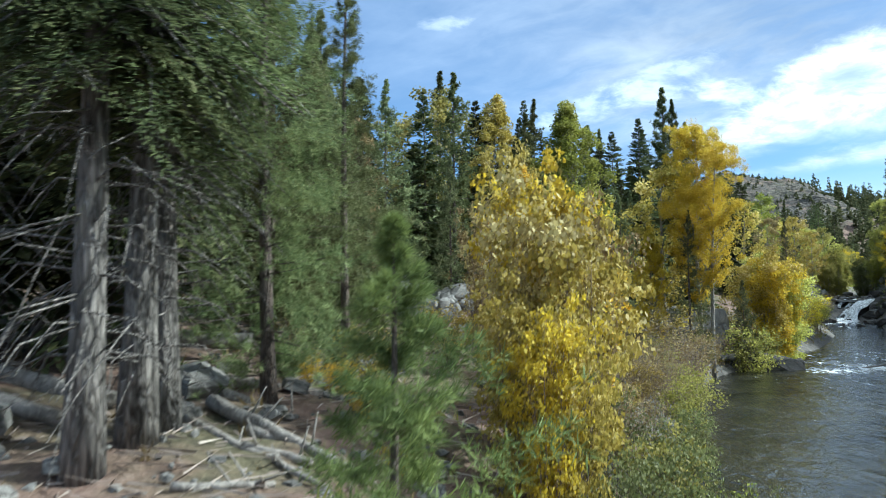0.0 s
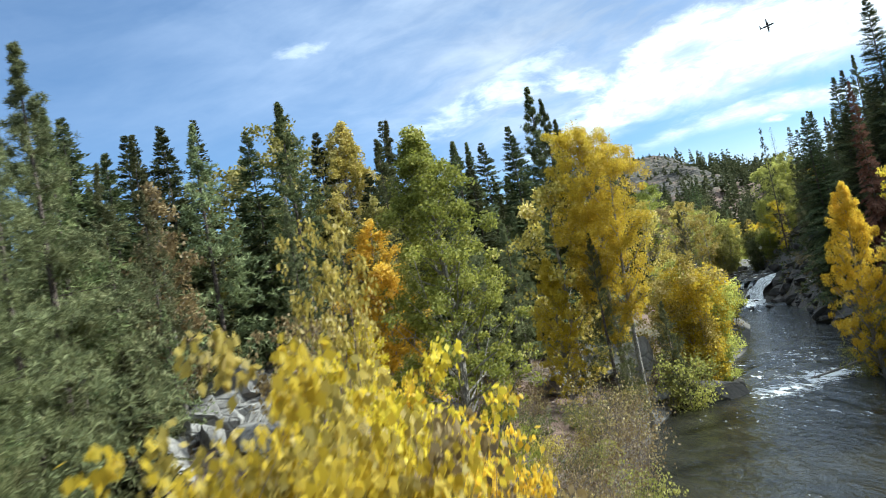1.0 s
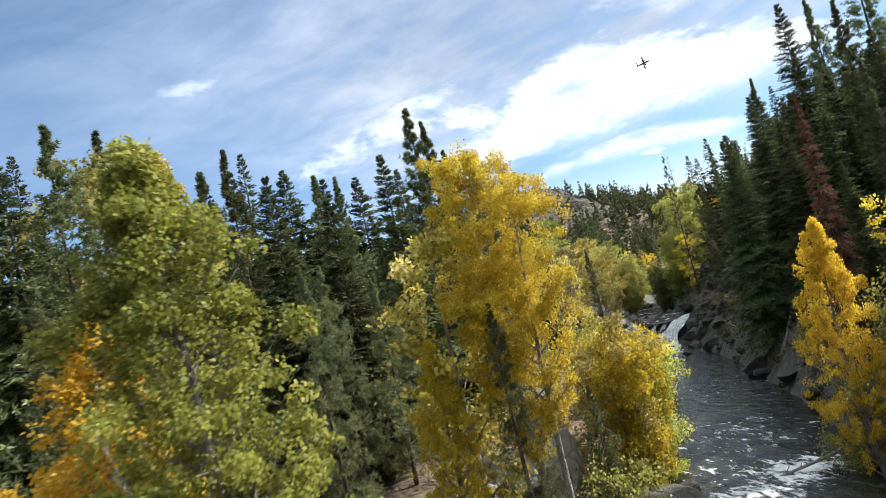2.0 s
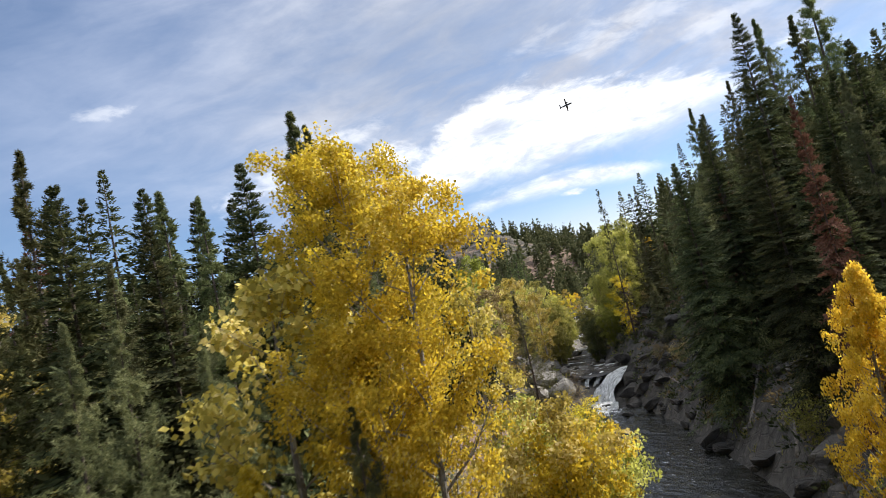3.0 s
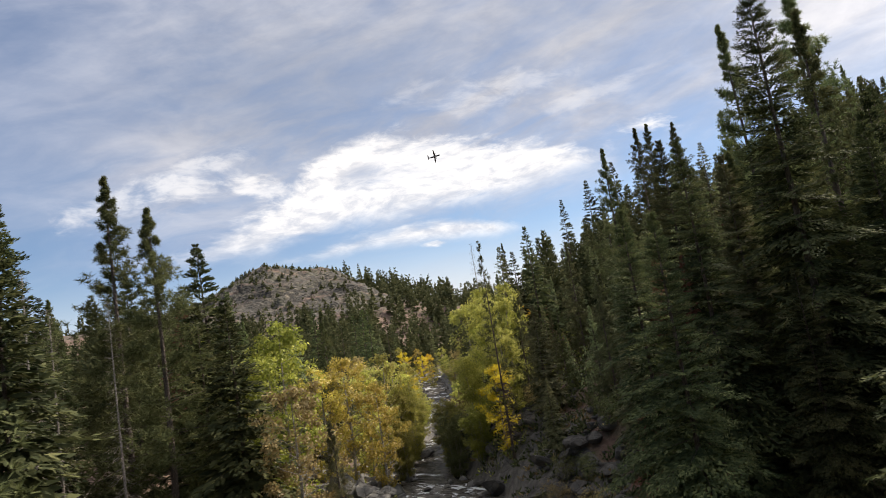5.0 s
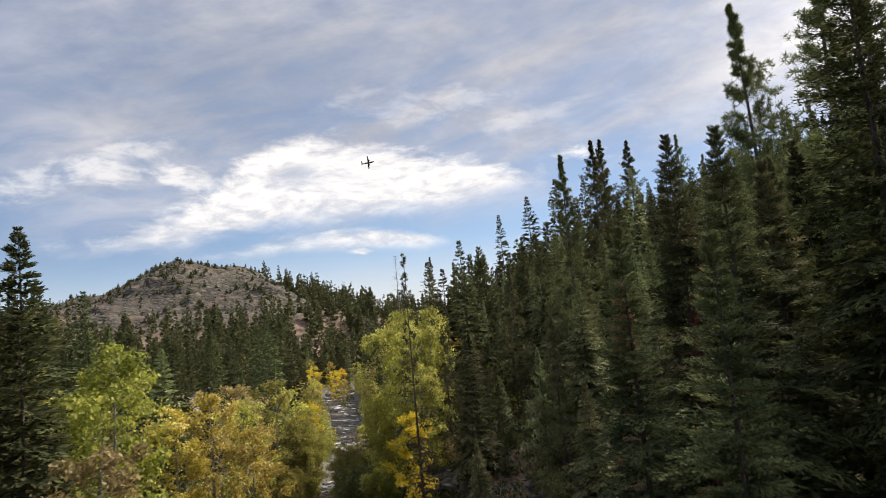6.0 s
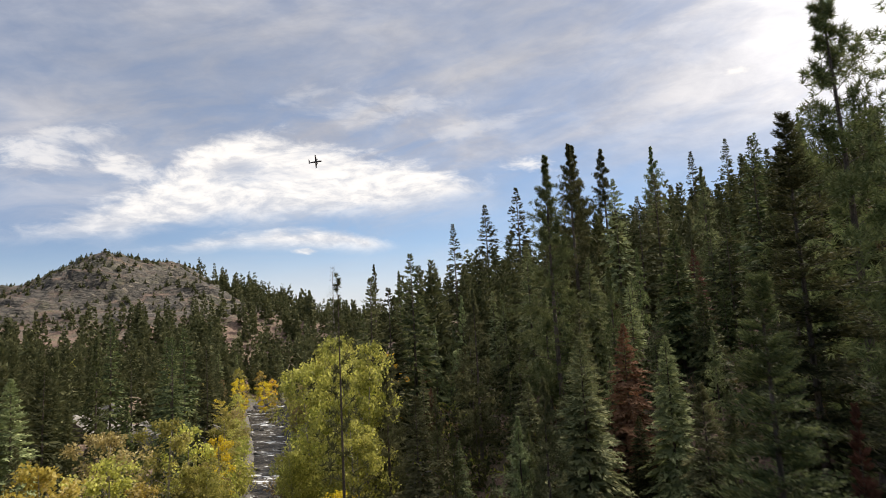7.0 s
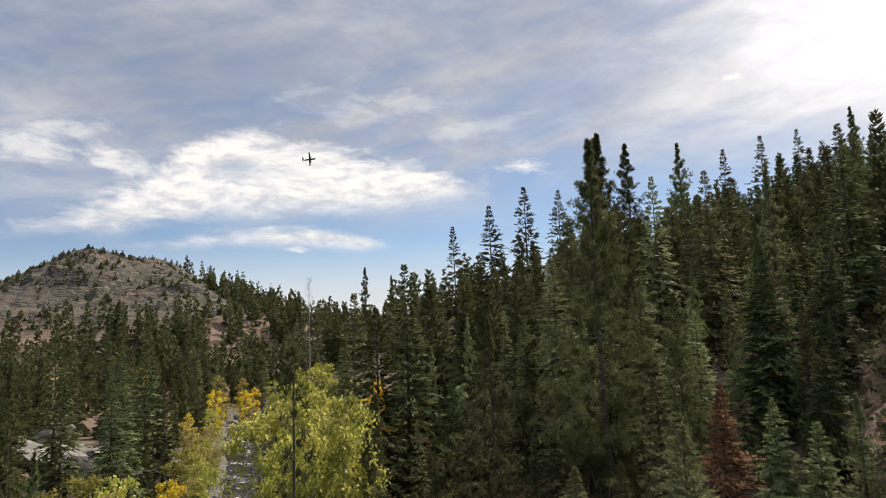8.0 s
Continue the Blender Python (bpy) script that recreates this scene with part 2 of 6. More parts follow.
def bark(name, dark, light, scale=9.0, drawn=0.18, furrowed=1.0):
    m, n = material(name)
    place = n.add("ShaderNodeTexCoord").outputs["Object"]
    tall = n.add("ShaderNodeMapping", {0: place, 3: (1.0, 1.0, drawn)}).outputs[0]
    a, b = n.noise(tall, scale, 6.0, 0.65, 0.6), n.noise(place, 1.1, 3.0)
    furrow = n.add("ShaderNodeTexVoronoi", {"Vector": n.add("ShaderNodeVectorMath", {0: tall, 1: n.add("ShaderNodeVectorMath", {0: n.add("ShaderNodeTexNoise", {"Vector": tall, "Scale": 6.0, "Detail": 4.0}).outputs["Color"], 3: 0.16}, operation="SCALE").outputs[0]}, operation="ADD").outputs[0], "Scale": scale * 1.5}, feature="DISTANCE_TO_EDGE").outputs[0]
    c = n.mix(n.smooth(b, 0.3, 0.75, 0.0, 0.45), n.ramp(a, [(0.36, dark), (0.64, light)]), (*[v * 0.6 for v in light], 1))
    c = n.mix(n.smooth(furrow, 0.0, 0.14, 0.6 * furrowed, 0.0), c, (*dark, 1))
    bump = n.add("ShaderNodeBump", {"Strength": 1.0, "Distance": 0.06, "Height": n.math("ADD", a, n.smooth(furrow, 0.0, 0.25, 0.0, furrowed))})
    p = n.add("ShaderNodeBsdfPrincipled", {"Base Color": c, "Roughness": 0.9, "Normal": bump.outputs[0]})
    n.add("ShaderNodeOutputMaterial", {0: p.outputs[0]})
    return m


BARK = bark("conifer_bark", (0.045, 0.034, 0.028), (0.22, 0.17, 0.14))
OLDBARK = bark("old_fir_bark", (0.03, 0.027, 0.024), (0.42, 0.38, 0.345), 6.0)
PALEBARK = bark("pale_bark", (0.16, 0.14, 0.12), (0.52, 0.48, 0.42))
DEADWOOD = bark("dead_wood", (0.12, 0.105, 0.092), (0.37, 0.335, 0.30), 7.0, 0.5, 0.08)


def stone(name, dark, mid, light, crack=1.3):
    m, n = material(name)
    place = n.add("ShaderNodeTexCoord").outputs["Object"]
    own = n.add("ShaderNodeObjectInfo").outputs["Random"]
    a, b = n.noise(place, 1.6, 6.0, 0.6), n.noise(place, 14.0, 5.0, 0.7)
    v = n.add("ShaderNodeTexVoronoi", {"Vector": place, "Scale": crack}, feature="DISTANCE_TO_EDGE").outputs[0]
    c = n.ramp(n.math("ADD", n.math("MULTIPLY", a, 0.7), n.math("MULTIPLY", b, 0.3)), [(0.3, dark), (0.5, mid), (0.68, light)])
    c = n.mix(n.smooth(v, 0.0, 0.035, 0.4, 0.0), c, (*[k * 0.7 for k in dark], 1))
    c = n.add("ShaderNodeHueSaturation", {"Value": n.smooth(own, 0.0, 1.0, 0.75, 1.2), "Color": c}).outputs[0]
    bump = n.add("ShaderNodeBump", {"Strength": 0.7, "Distance": 0.06, "Height": n.math("ADD", b, n.smooth(v, 0.0, 0.06))})
    p = n.add("ShaderNodeBsdfPrincipled", {"Base Color": c, "Roughness": 0.88, "Normal": bump.outputs[0]})
    n.add("ShaderNodeOutputMaterial", {0: p.outputs[0]})
    return m


BANK = stone("bank_rock", (0.03, 0.028, 0.026), (0.085, 0.078, 0.07), (0.17, 0.158, 0.142), 0.8)
ROCK = stone("grey_granite", (0.06, 0.057, 0.053), (0.19, 0.18, 0.167), (0.34, 0.325, 0.30))
DARKROCK = stone("wet_dark_rock", (0.025, 0.023, 0.022), (0.06, 0.055, 0.05), (0.12, 0.11, 0.10))

# the ground: soil, litter, dry grass, and bare granite on the steep and rocky parts
SOIL, n = material("forest_floor")
place = n.add("ShaderNodeNewGeometry")
at, facing = place.outputs["Position"], n.add("ShaderNodeSeparateXYZ", {0: place.outputs["Normal"]}).outputs[2]
a, b, c = n.noise(at, 0.22, 5.0, 0.6), n.noise(at, 2.6, 6.0, 0.65), n.noise(at, 13.0, 4.0, 0.7)
soil = n.ramp(n.math("ADD", n.math("MULTIPLY", b, 0.6), n.math("MULTIPLY", c, 0.4)), [(0.3, (0.045, 0.032, 0.026)), (0.5, (0.15, 0.094, 0.070)), (0.7, (0.29, 0.205, 0.165))])
grass = n.ramp(b, [(0.3, (0.05, 0.05, 0.026)), (0.7, (0.15, 0.125, 0.07))])
col = n.mix(n.smooth(a, 0.45, 0.65), soil, grass)
r1 = n.noise(at, 0.055, 8.0, 0.68, 0.6)
r2 = n.add("ShaderNodeTexVoronoi", {"Vector": at, "Scale": 0.16, "Detail": 2.0}, feature="DISTANCE_TO_EDGE").outputs[0]
cliff = n.ramp(n.math("ADD", n.math("MULTIPLY", r1, 0.75), n.math("MULTIPLY", b, 0.25)), [(0.36, (0.03, 0.028, 0.025)), (0.46, (0.07, 0.063, 0.052)), (0.55, (0.125, 0.108, 0.086)), (0.65, (0.265, 0.222, 0.17))])
r3 = n.add("ShaderNodeTexVoronoi", {"Vector": n.add("ShaderNodeMapping", {0: at, 3: (0.5, 0.5, 1.3)}).outputs[0], "Scale": 0.42, "Detail": 2.0}, feature="DISTANCE_TO_EDGE").outputs[0]
scrub = n.smooth(n.noise(at, 0.035, 6.0, 0.7, 0.8), 0.50, 0.60, 0.0, 0.75)
cliff = n.mix(n.smooth(r2, 0.0, 0.16, 0.85, 0.0), cliff, (0.028, 0.026, 0.023, 1))
cliff = n.mix(scrub, cliff, n.ramp(b, [(0.3, (0.03, 0.032, 0.018)), (0.7, (0.085, 0.08, 0.042))]))
cliff = n.mix(n.smooth(r3, 0.0, 0.10, 0.6, 0.0), cliff, (0.035, 0.032, 0.03, 1))
hill = n.add("ShaderNodeVectorMath", {0: at, 1: (196.0, 470.0, 62.0)}, operation="DISTANCE").outputs["Value"]
bare = n.math("ADD", n.smooth(hill, 80.0, 170.0, 0.34, 0.0), n.smooth(facing, 0.90, 0.62, 0.0, 0.25))
bare = n.smooth(n.math("ADD", bare, n.math("MULTIPLY", r1, 0.55)), 0.52, 0.64)
col = n.mix(bare, col, cliff)
bump = n.add("ShaderNodeBump", {"Strength": 0.8, "Distance": 0.25, "Height": n.math("ADD", n.math("MULTIPLY", b, 0.8), n.math("ADD", n.math("MULTIPLY", c, 0.25), n.math("ADD", n.math("MULTIPLY", r1, 2.0), n.math("MULTIPLY", n.math("MULTIPLY", n.smooth(r3, 0.0, 0.2), bare), 2.5))))})
n.add("ShaderNodeOutputMaterial", {0: n.add("ShaderNodeBsdfPrincipled", {"Base Color": col, "Roughness": 0.95, "Normal": bump.outputs[0]}).outputs[0]})

# the river: dark brown-green water, broken white where it runs over stones
WATER, n = material("river_water")
at = n.add("ShaderNodeNewGeometry").outputs["Position"]
run = n.add("ShaderNodeMapping", {0: at, 2: (0, 0, radians(33)), 3: (1.0, 0.36, 1.0)}).outputs[0]
a, b, c = n.noise(run, 0.55, 3.0, 0.5, 0.3), n.noise(run, 2.2, 4.0, 0.6, 0.5), n.noise(run, 7.0, 3.0, 0.6)
rough_water = 0.0
for spot, lo, hi, much in (((29.4, 51.2, 0.1), 0.8, 4.6, 0.25), ((32.8, 52.0, 0.1), 0.8, 4.6, 0.27), ((31.5, 54.0, 0.2), 1.0, 9.0, 0.16), ((35.5, 60.0, 0.5), 2.0, 9.0, 0.15), ((54.5, 95.5, 2.0), 1.5, 6.0, 0.26), ((61.0, 100.5, 5.0), 1.0, 6.0, 0.12), ((46.0, 72.0, 0.8), 2.0, 16.0, 0.10), ((27.5, 46.0, 0.0), 2.0, 13.0, 0.11), ((20.0, 30.0, 0.0), 2.0, 14.0, 0.06), ((74.0, 119.0, 5.5), 2.0, 10.0, 0.12), ((112.0, 177.0, 7.2), 4.0, 22.0, 0.14)):
    away = n.add("ShaderNodeVectorMath", {0: at, 1: spot}, operation="DISTANCE").outputs["Value"]
    rough_water = n.math("MAXIMUM", rough_water, n.smooth(away, lo, hi, much, 0.0))
rough_water = n.math("MAXIMUM", rough_water, n.smooth(n.add("ShaderNodeSeparateXYZ", {0: at}).outputs[1], 100.0, 108.0, 0.0, 0.11))
foam = n.smooth(n.math("ADD", n.math("ADD", n.math("MULTIPLY", b, 0.62), n.math("MULTIPLY", c, 0.38)), rough_water), 0.68, 0.80)
height = n.math("ADD", n.math("MULTIPLY", a, 0.8), n.math("ADD", n.math("MULTIPLY", b, 0.45), n.math("MULTIPLY", c, 0.12)))
bump = n.add("ShaderNodeBump", {"Strength": 0.9, "Distance": 0.33, "Height": height})
deep = n.ramp(a, [(0.3, (0.012, 0.013, 0.011)), (0.7, (0.032, 0.031, 0.023))])
col = n.mix(foam, deep, (0.80, 0.83, 0.86, 1))
p = n.add("ShaderNodeBsdfPrincipled", {"Base Color": col, "Roughness": n.math("ADD", n.math("MULTIPLY", foam, 0.5), 0.10), "IOR": 1.33, "Specular IOR Level": 0.65, "Normal": bump.outputs[0]})
n.add("ShaderNodeOutputMaterial", {0: p.outputs[0]})

SHALLOW, n = material("shallow_water")
at = n.add("ShaderNodeNewGeometry").outputs["Position"]
run = n.add("ShaderNodeMapping", {0: at, 2: (0, 0, radians(33)), 3: (1.0, 0.4, 1.0)}).outputs[0]
a, b, c = n.noise(run, 0.22, 6.0, 0.6, 0.6), n.noise(run, 0.75, 6.0, 0.65, 0.8), n.noise(run, 2.6, 5.0, 0.7)
bed = n.ramp(n.math("ADD", n.math("MULTIPLY", a, 0.5), n.math("MULTIPLY", c, 0.5)), [(0.4, (0.014, 0.013, 0.011)), (0.5, (0.045, 0.04, 0.034)), (0.6, (0.13, 0.12, 0.105))])
foam = n.smooth(n.math("ADD", n.math("MULTIPLY", b, 0.6), n.math("MULTIPLY", a, 0.4)), 0.545, 0.60)
bump = n.add("ShaderNodeBump", {"Strength": 0.8, "Distance": 0.3, "Height": n.math("ADD", b, n.math("MULTIPLY", c, 0.4))})
wet = n.add("ShaderNodeBsdfDiffuse", {0: n.mix(n.math("MULTIPLY", foam, 0.85), bed, (0.78, 0.81, 0.84, 1)), "Normal": bump.outputs[0]})
shine = n.add("ShaderNodeBsdfGlossy", {0: (0.9, 0.9, 0.9, 1), "Roughness": 0.22, "Normal": bump.outputs[0]})
n.add("ShaderNodeOutputMaterial", {0: n.add("ShaderNodeMixShader", {0: 0.09, 1: wet.outputs[0], 2: shine.outputs[0]}).outputs[0]})

FALL, n = material("white_water")
place = n.add("ShaderNodeTexCoord").outputs["Object"]
streak = n.noise(n.add("ShaderNodeMapping", {0: n.add("ShaderNodeMapping", {0: place, 2: (0, 0, radians(-20))}).outputs[0], 3: (0.5, 5.0, 1.8)}).outputs[0], 2.2, 7.0, 0.7, 0.6)
col = n.ramp(streak, [(0.34, (0.09, 0.09, 0.085)), (0.46, (0.42, 0.44, 0.45)), (0.58, (0.84, 0.86, 0.88))])
bump = n.add("ShaderNodeBump", {"Strength": 0.6, "Distance": 0.15, "Height": streak})
n.add("ShaderNodeOutputMaterial", {0: n.add("ShaderNodeBsdfPrincipled", {"Base Color": col, "Roughness": 0.4, "Normal": bump.outputs[0]}).outputs[0]})

PLANE, n = material("aircraft_paint")
n.add("ShaderNodeOutputMaterial", {0: n.add("ShaderNodeBsdfPrincipled", {"Base Color": (0.05, 0.055, 0.06, 1), "Roughness": 0.35}).outputs[0]})


# ---- the lie of the land ----
# river banks, downstream to upstream: left x, y, right x, y, water level
BANKS = np.array([
    (-30, -150, 0, -160, -1.0), (-14, -60, 10, -64, -0.4), (-3, -15, 19, -18, 0.0), (2.5, 6, 22, 2, 0.0), (7.5, 22, 25, 18, 0.0),
    (12.5, 35, 29, 35, 0.0), (18.5, 46, 32.5, 45, 0.05), (25, 53, 37, 54, 0.3), (36, 66, 44, 64, 0.7), (46.4, 82.5, 52.5, 79, 1.0),
    (50, 91, 56, 87.5, 1.5), (53, 98, 58, 93.5, 2.4), (57.4, 102.6, 62.2, 97.6, 5.0), (60.8, 111.4, 66.4, 107.8, 5.15), (65.0, 120.0, 70.4, 115.4, 5.4), (75.0, 131.0, 79.0, 127.2, 5.7), (84.2, 140.4, 88.2, 137.2, 6.0), (94.2, 157.4, 98.4, 153.2, 6.6), (108.2, 179, 112.8, 175, 7.2),
    (124, 206.5, 131, 201, 8.2), (148, 248, 158, 244, 9.5), (171, 264, 176, 253, 10.5), (215, 276, 217, 264, 12.0), (300, 291, 302, 279, 15.0), (430, 335, 434, 322, 20.0)])
_t = np.linspace(0, len(BANKS) - 1, 400)
_b = np.stack([np.interp(_t, np.arange(len(BANKS)), BANKS[:, k]) for k in range(5)], 1)
MID, HALF, LEVEL = (_b[:, :2] + _b[:, 2:4]) / 2, np.hypot(*(_b[:, :2] - _b[:, 2:4]).T) / 2, _b[:, 4]
ALONG = np.gradient(MID, axis=0)
ALONG /= np.linalg.norm(ALONG, axis=1)[:, None]


def river(x, y):
    """Signed distance from the river's edge (negative in the water), side (-1 left, 1 right) and the water level beside it."""
    x, y = np.atleast_1d(x).astype(float), np.atleast_1d(y).astype(float)
    edge, side, level = np.empty(len(x)), np.empty(len(x)), np.empty(len(x))
    for a in range(0, len(x), 4000):
        px, py = x[a:a + 4000, None] - MID[:, 0], y[a:a + 4000, None] - MID[:, 1]
        k = (px * px + py * py).argmin(1)
        r = np.arange(len(k))
        side[a:a + 4000] = np.sign(px[r, k] * ALONG[k, 1] - py[r, k] * ALONG[k, 0])
        edge[a:a + 4000] = np.hypot(px[r, k], py[r, k]) - HALF[k]
        level[a:a + 4000] = LEVEL[k]
    return edge, side, level


def bumps(x, y, size, seed=0.0):
    """Smooth unevenness from summed waves, about -1 to 1."""
    out = 0.0
    for k, (a, f, p) in enumerate(((0.37, 1.0, 0.3), (1.93, 1.13, 2.1), (2.81, 0.91, 4.4), (4.6, 1.71, 1.2), (5.5, 1.87, 3.3), (0.95, 2.6, 5.1))):
        out = out + np.sin((x * np.cos(a) + y * np.sin(a)) * f * 6.2832 / size + p + seed * (k + 1)) / (1 + 0.5 * k)
    return out / 2.2


HILL = (224.0, 530.0)  # the top of the rocky hill
CREST = ([-170, -90, -46, -30, -16, -2, 12, 26, 40, 52, 66, 84, 104, 126, 150, 200, 320], [58, 66, 73, 81, 87.5, 92, 89, 87, 87, 79, 71, 63, 55, 46, 40, 34, 28])


def ground(x, y):
    """Height of the ground."""
    x, y = np.atleast_1d(x).astype(float), np.atleast_1d(y).astype(float)
    d, side, level = river(x, y)
    o = np.maximum(d, 0)
    left = 1.5 * (1 - np.exp(-o / 2.5)) + 13 * (1 - np.exp(-o / 80)) + 0.02 * np.minimum(o, 400)
    right = 3.0 * (1 - np.exp(-o / 2.0)) + 55 * (1 - np.exp(-o / 115)) + 0.02 * np.minimum(o, 400)
    z = level + np.where(side < 0, left, right) + np.maximum(-1.2, np.minimum(d, 0) * 0.8)
    near = np.exp(-((x / 3 - 10) ** 2 + (y / 3 - 20) ** 2) / 9000)
    z = z + (bumps(x, y, 9) * 0.25 + bumps(x, y, 3.1, 2.0) * 0.1) * np.minimum(o / 3, 1) * (0.4 + near) + bumps(x, y, 60, 1.0) * 1.5 * np.minimum(o / 30, 1)
    # the wooded ridges behind
    for cx, cy, h, rx, ry in ((60, 640, 18, 130, 150), (800, 1000, 25, 350, 300), (-300, 700, 50, 300, 300)):
        z = z + h * np.exp(-(((x - cx) / rx) ** 2 + ((y - cy) / ry) ** 2))
    # the rocky hill: a crest that falls towards the river on one side, with a face in front and a long back
    u, v = (x - HILL[0]) * 0.934 - (y - HILL[1]) * 0.358, (x - HILL[0]) * 0.358 + (y - HILL[1]) * 0.934
    v = v + bumps(x, y, 130, 2.0) * 14
    crest = np.interp(u + bumps(x, y, 55, 6.0) * 5, *CREST)
    front = np.clip((v + 215) / 215, 0, 1)
    front = 0.55 * front + 0.45 * front ** 2 * (3 - 2 * front)
    body = np.where(v < 0, front, np.exp(-(v / 260) ** 2))
    z = z + np.maximum(crest - z, 0) * body
    rocky = np.exp(-((u / 125) ** 2 + ((v + 55) / 110) ** 2))
    # ledges and small cliffs across the rocky face
    lift = z + bumps(x, y, 60, 4.0) * 6 + bumps(x, y, 15, 6.0) * 2.5
    step = 8.0
    f = lift / step - np.floor(lift / step)
    edge = np.clip((f - 0.3) / 0.25, 0, 1)
    broken = np.clip(0.5 + bumps(x, y, 38, 9.0), 0, 1)
    z = z + np.minimum(rocky * 1.5, 1) * broken * (edge * edge * (3 - 2 * edge) - f) * step * 0.7 + rocky * (bumps(x, y, 6.3, 2.0) * 0.7 + np.abs(bumps(x, y, 11.0, 8.0)) * 1.3)
    return z


# ---- meshes ----
def quads(name, corners, mat):
    """One mesh of loose faces from an array (n, 3 or 4, 3)."""
    corners = np.asarray(corners, np.float32)
    k, sides = corners.shape[:2]
    me = bpy.data.meshes.new(name)
    me.vertices.add(sides * k)
    me.vertices.foreach_set("co", corners.ravel())
    me.loops.add(sides * k)
    me.loops.foreach_set("vertex_index", np.arange(sides * k, dtype=np.int32))
    me.polygons.add(k)
    me.polygons.foreach_set("loop_start", np.arange(0, sides * k, sides, dtype=np.int32))
    me.update(calc_edges=True)
    me.validate()
    me.materials.append(mat)
    return me


def solid(name, pieces, mat, smooth=True):
    """One mesh from pieces of (vertices, faces)."""
    verts, faces = [], []
    for v, f in pieces:
        faces += [tuple(i + len(verts) for i in face) for face in f]
        verts += [tuple(p) for p in v]
    me = bpy.data.meshes.new(name)
    me.from_pydata(verts, [], faces)
    me.polygons.foreach_set("use_smooth", [smooth] * len(faces))
    me.update()
    me.materials.append(mat)
    return me


def tube(path, radii, sides=6, ends=True):
    """A tapered tube along a path."""
    path = [Vector(p) for p in path]
    v, f = [], []
    for k, p in enumerate(path):
        d = (path[min(k + 1, len(path) - 1)] - path[max(k - 1, 0)]).normalized()
        s = d.cross(Vector((0.31, 0.95, 0.05)) if abs(d.y) < 0.9 else Vector((1, 0, 0))).normalized()
        u = d.cross(s)
        v += [p + (s * math.cos(a) + u * math.sin(a)) * radii[k] for a in (6.28319 * j / sides for j in range(sides))]
    for k in range(len(path) - 1):
        for j in range(sides):
            f.append((k * sides + j, k * sides + (j + 1) % sides, (k + 1) * sides + (j + 1) % sides, (k + 1) * sides + j))
    if ends:
        f += [tuple(range(sides))[::-1], tuple(range((len(path) - 1) * sides, len(path) * sides))]
    return v, f


def part(name, me, parent, label=""):
    ob = new(name, me)
    ob.parent = parent
    if label:
        ob["label"] = label
    return ob


def unit(v):
    return v / np.maximum(np.linalg.norm(v, axis=-1, keepdims=True), 1e-9)


def cards(base, way, length, width, rng, where=0.42):
    """Pointed leaf-like quads from base along way."""
    side = unit(np.cross(way, unit(rng.normal(size=way.shape))))
    mid = base + way * (length * where)[:, None]
    return np.stack([base, mid + side * width[:, None], base + way * length[:, None], mid - side * width[:, None]], 1)


def leaves_round(base, way, length, width, rng):
    """Broad six-sided leaves."""
    side = unit(np.cross(way, unit(rng.normal(size=way.shape)))) * width[:, None]
    a, b = base + way * (length * 0.28)[:, None], base + way * (length * 0.72)[:, None]
    return np.stack([base, a + side, b + side * 0.85, base + way * length[:, None], b - side * 0.85, a - side], 1)


def needles(base, way, length, width, rng):
    """Slim pointed triangles from base along way."""
    side = unit(np.cross(way, unit(rng.normal(size=way.shape)))) * width[:, None]
    return np.stack([base - side, base + side, base + way * length[:, None]], 1)


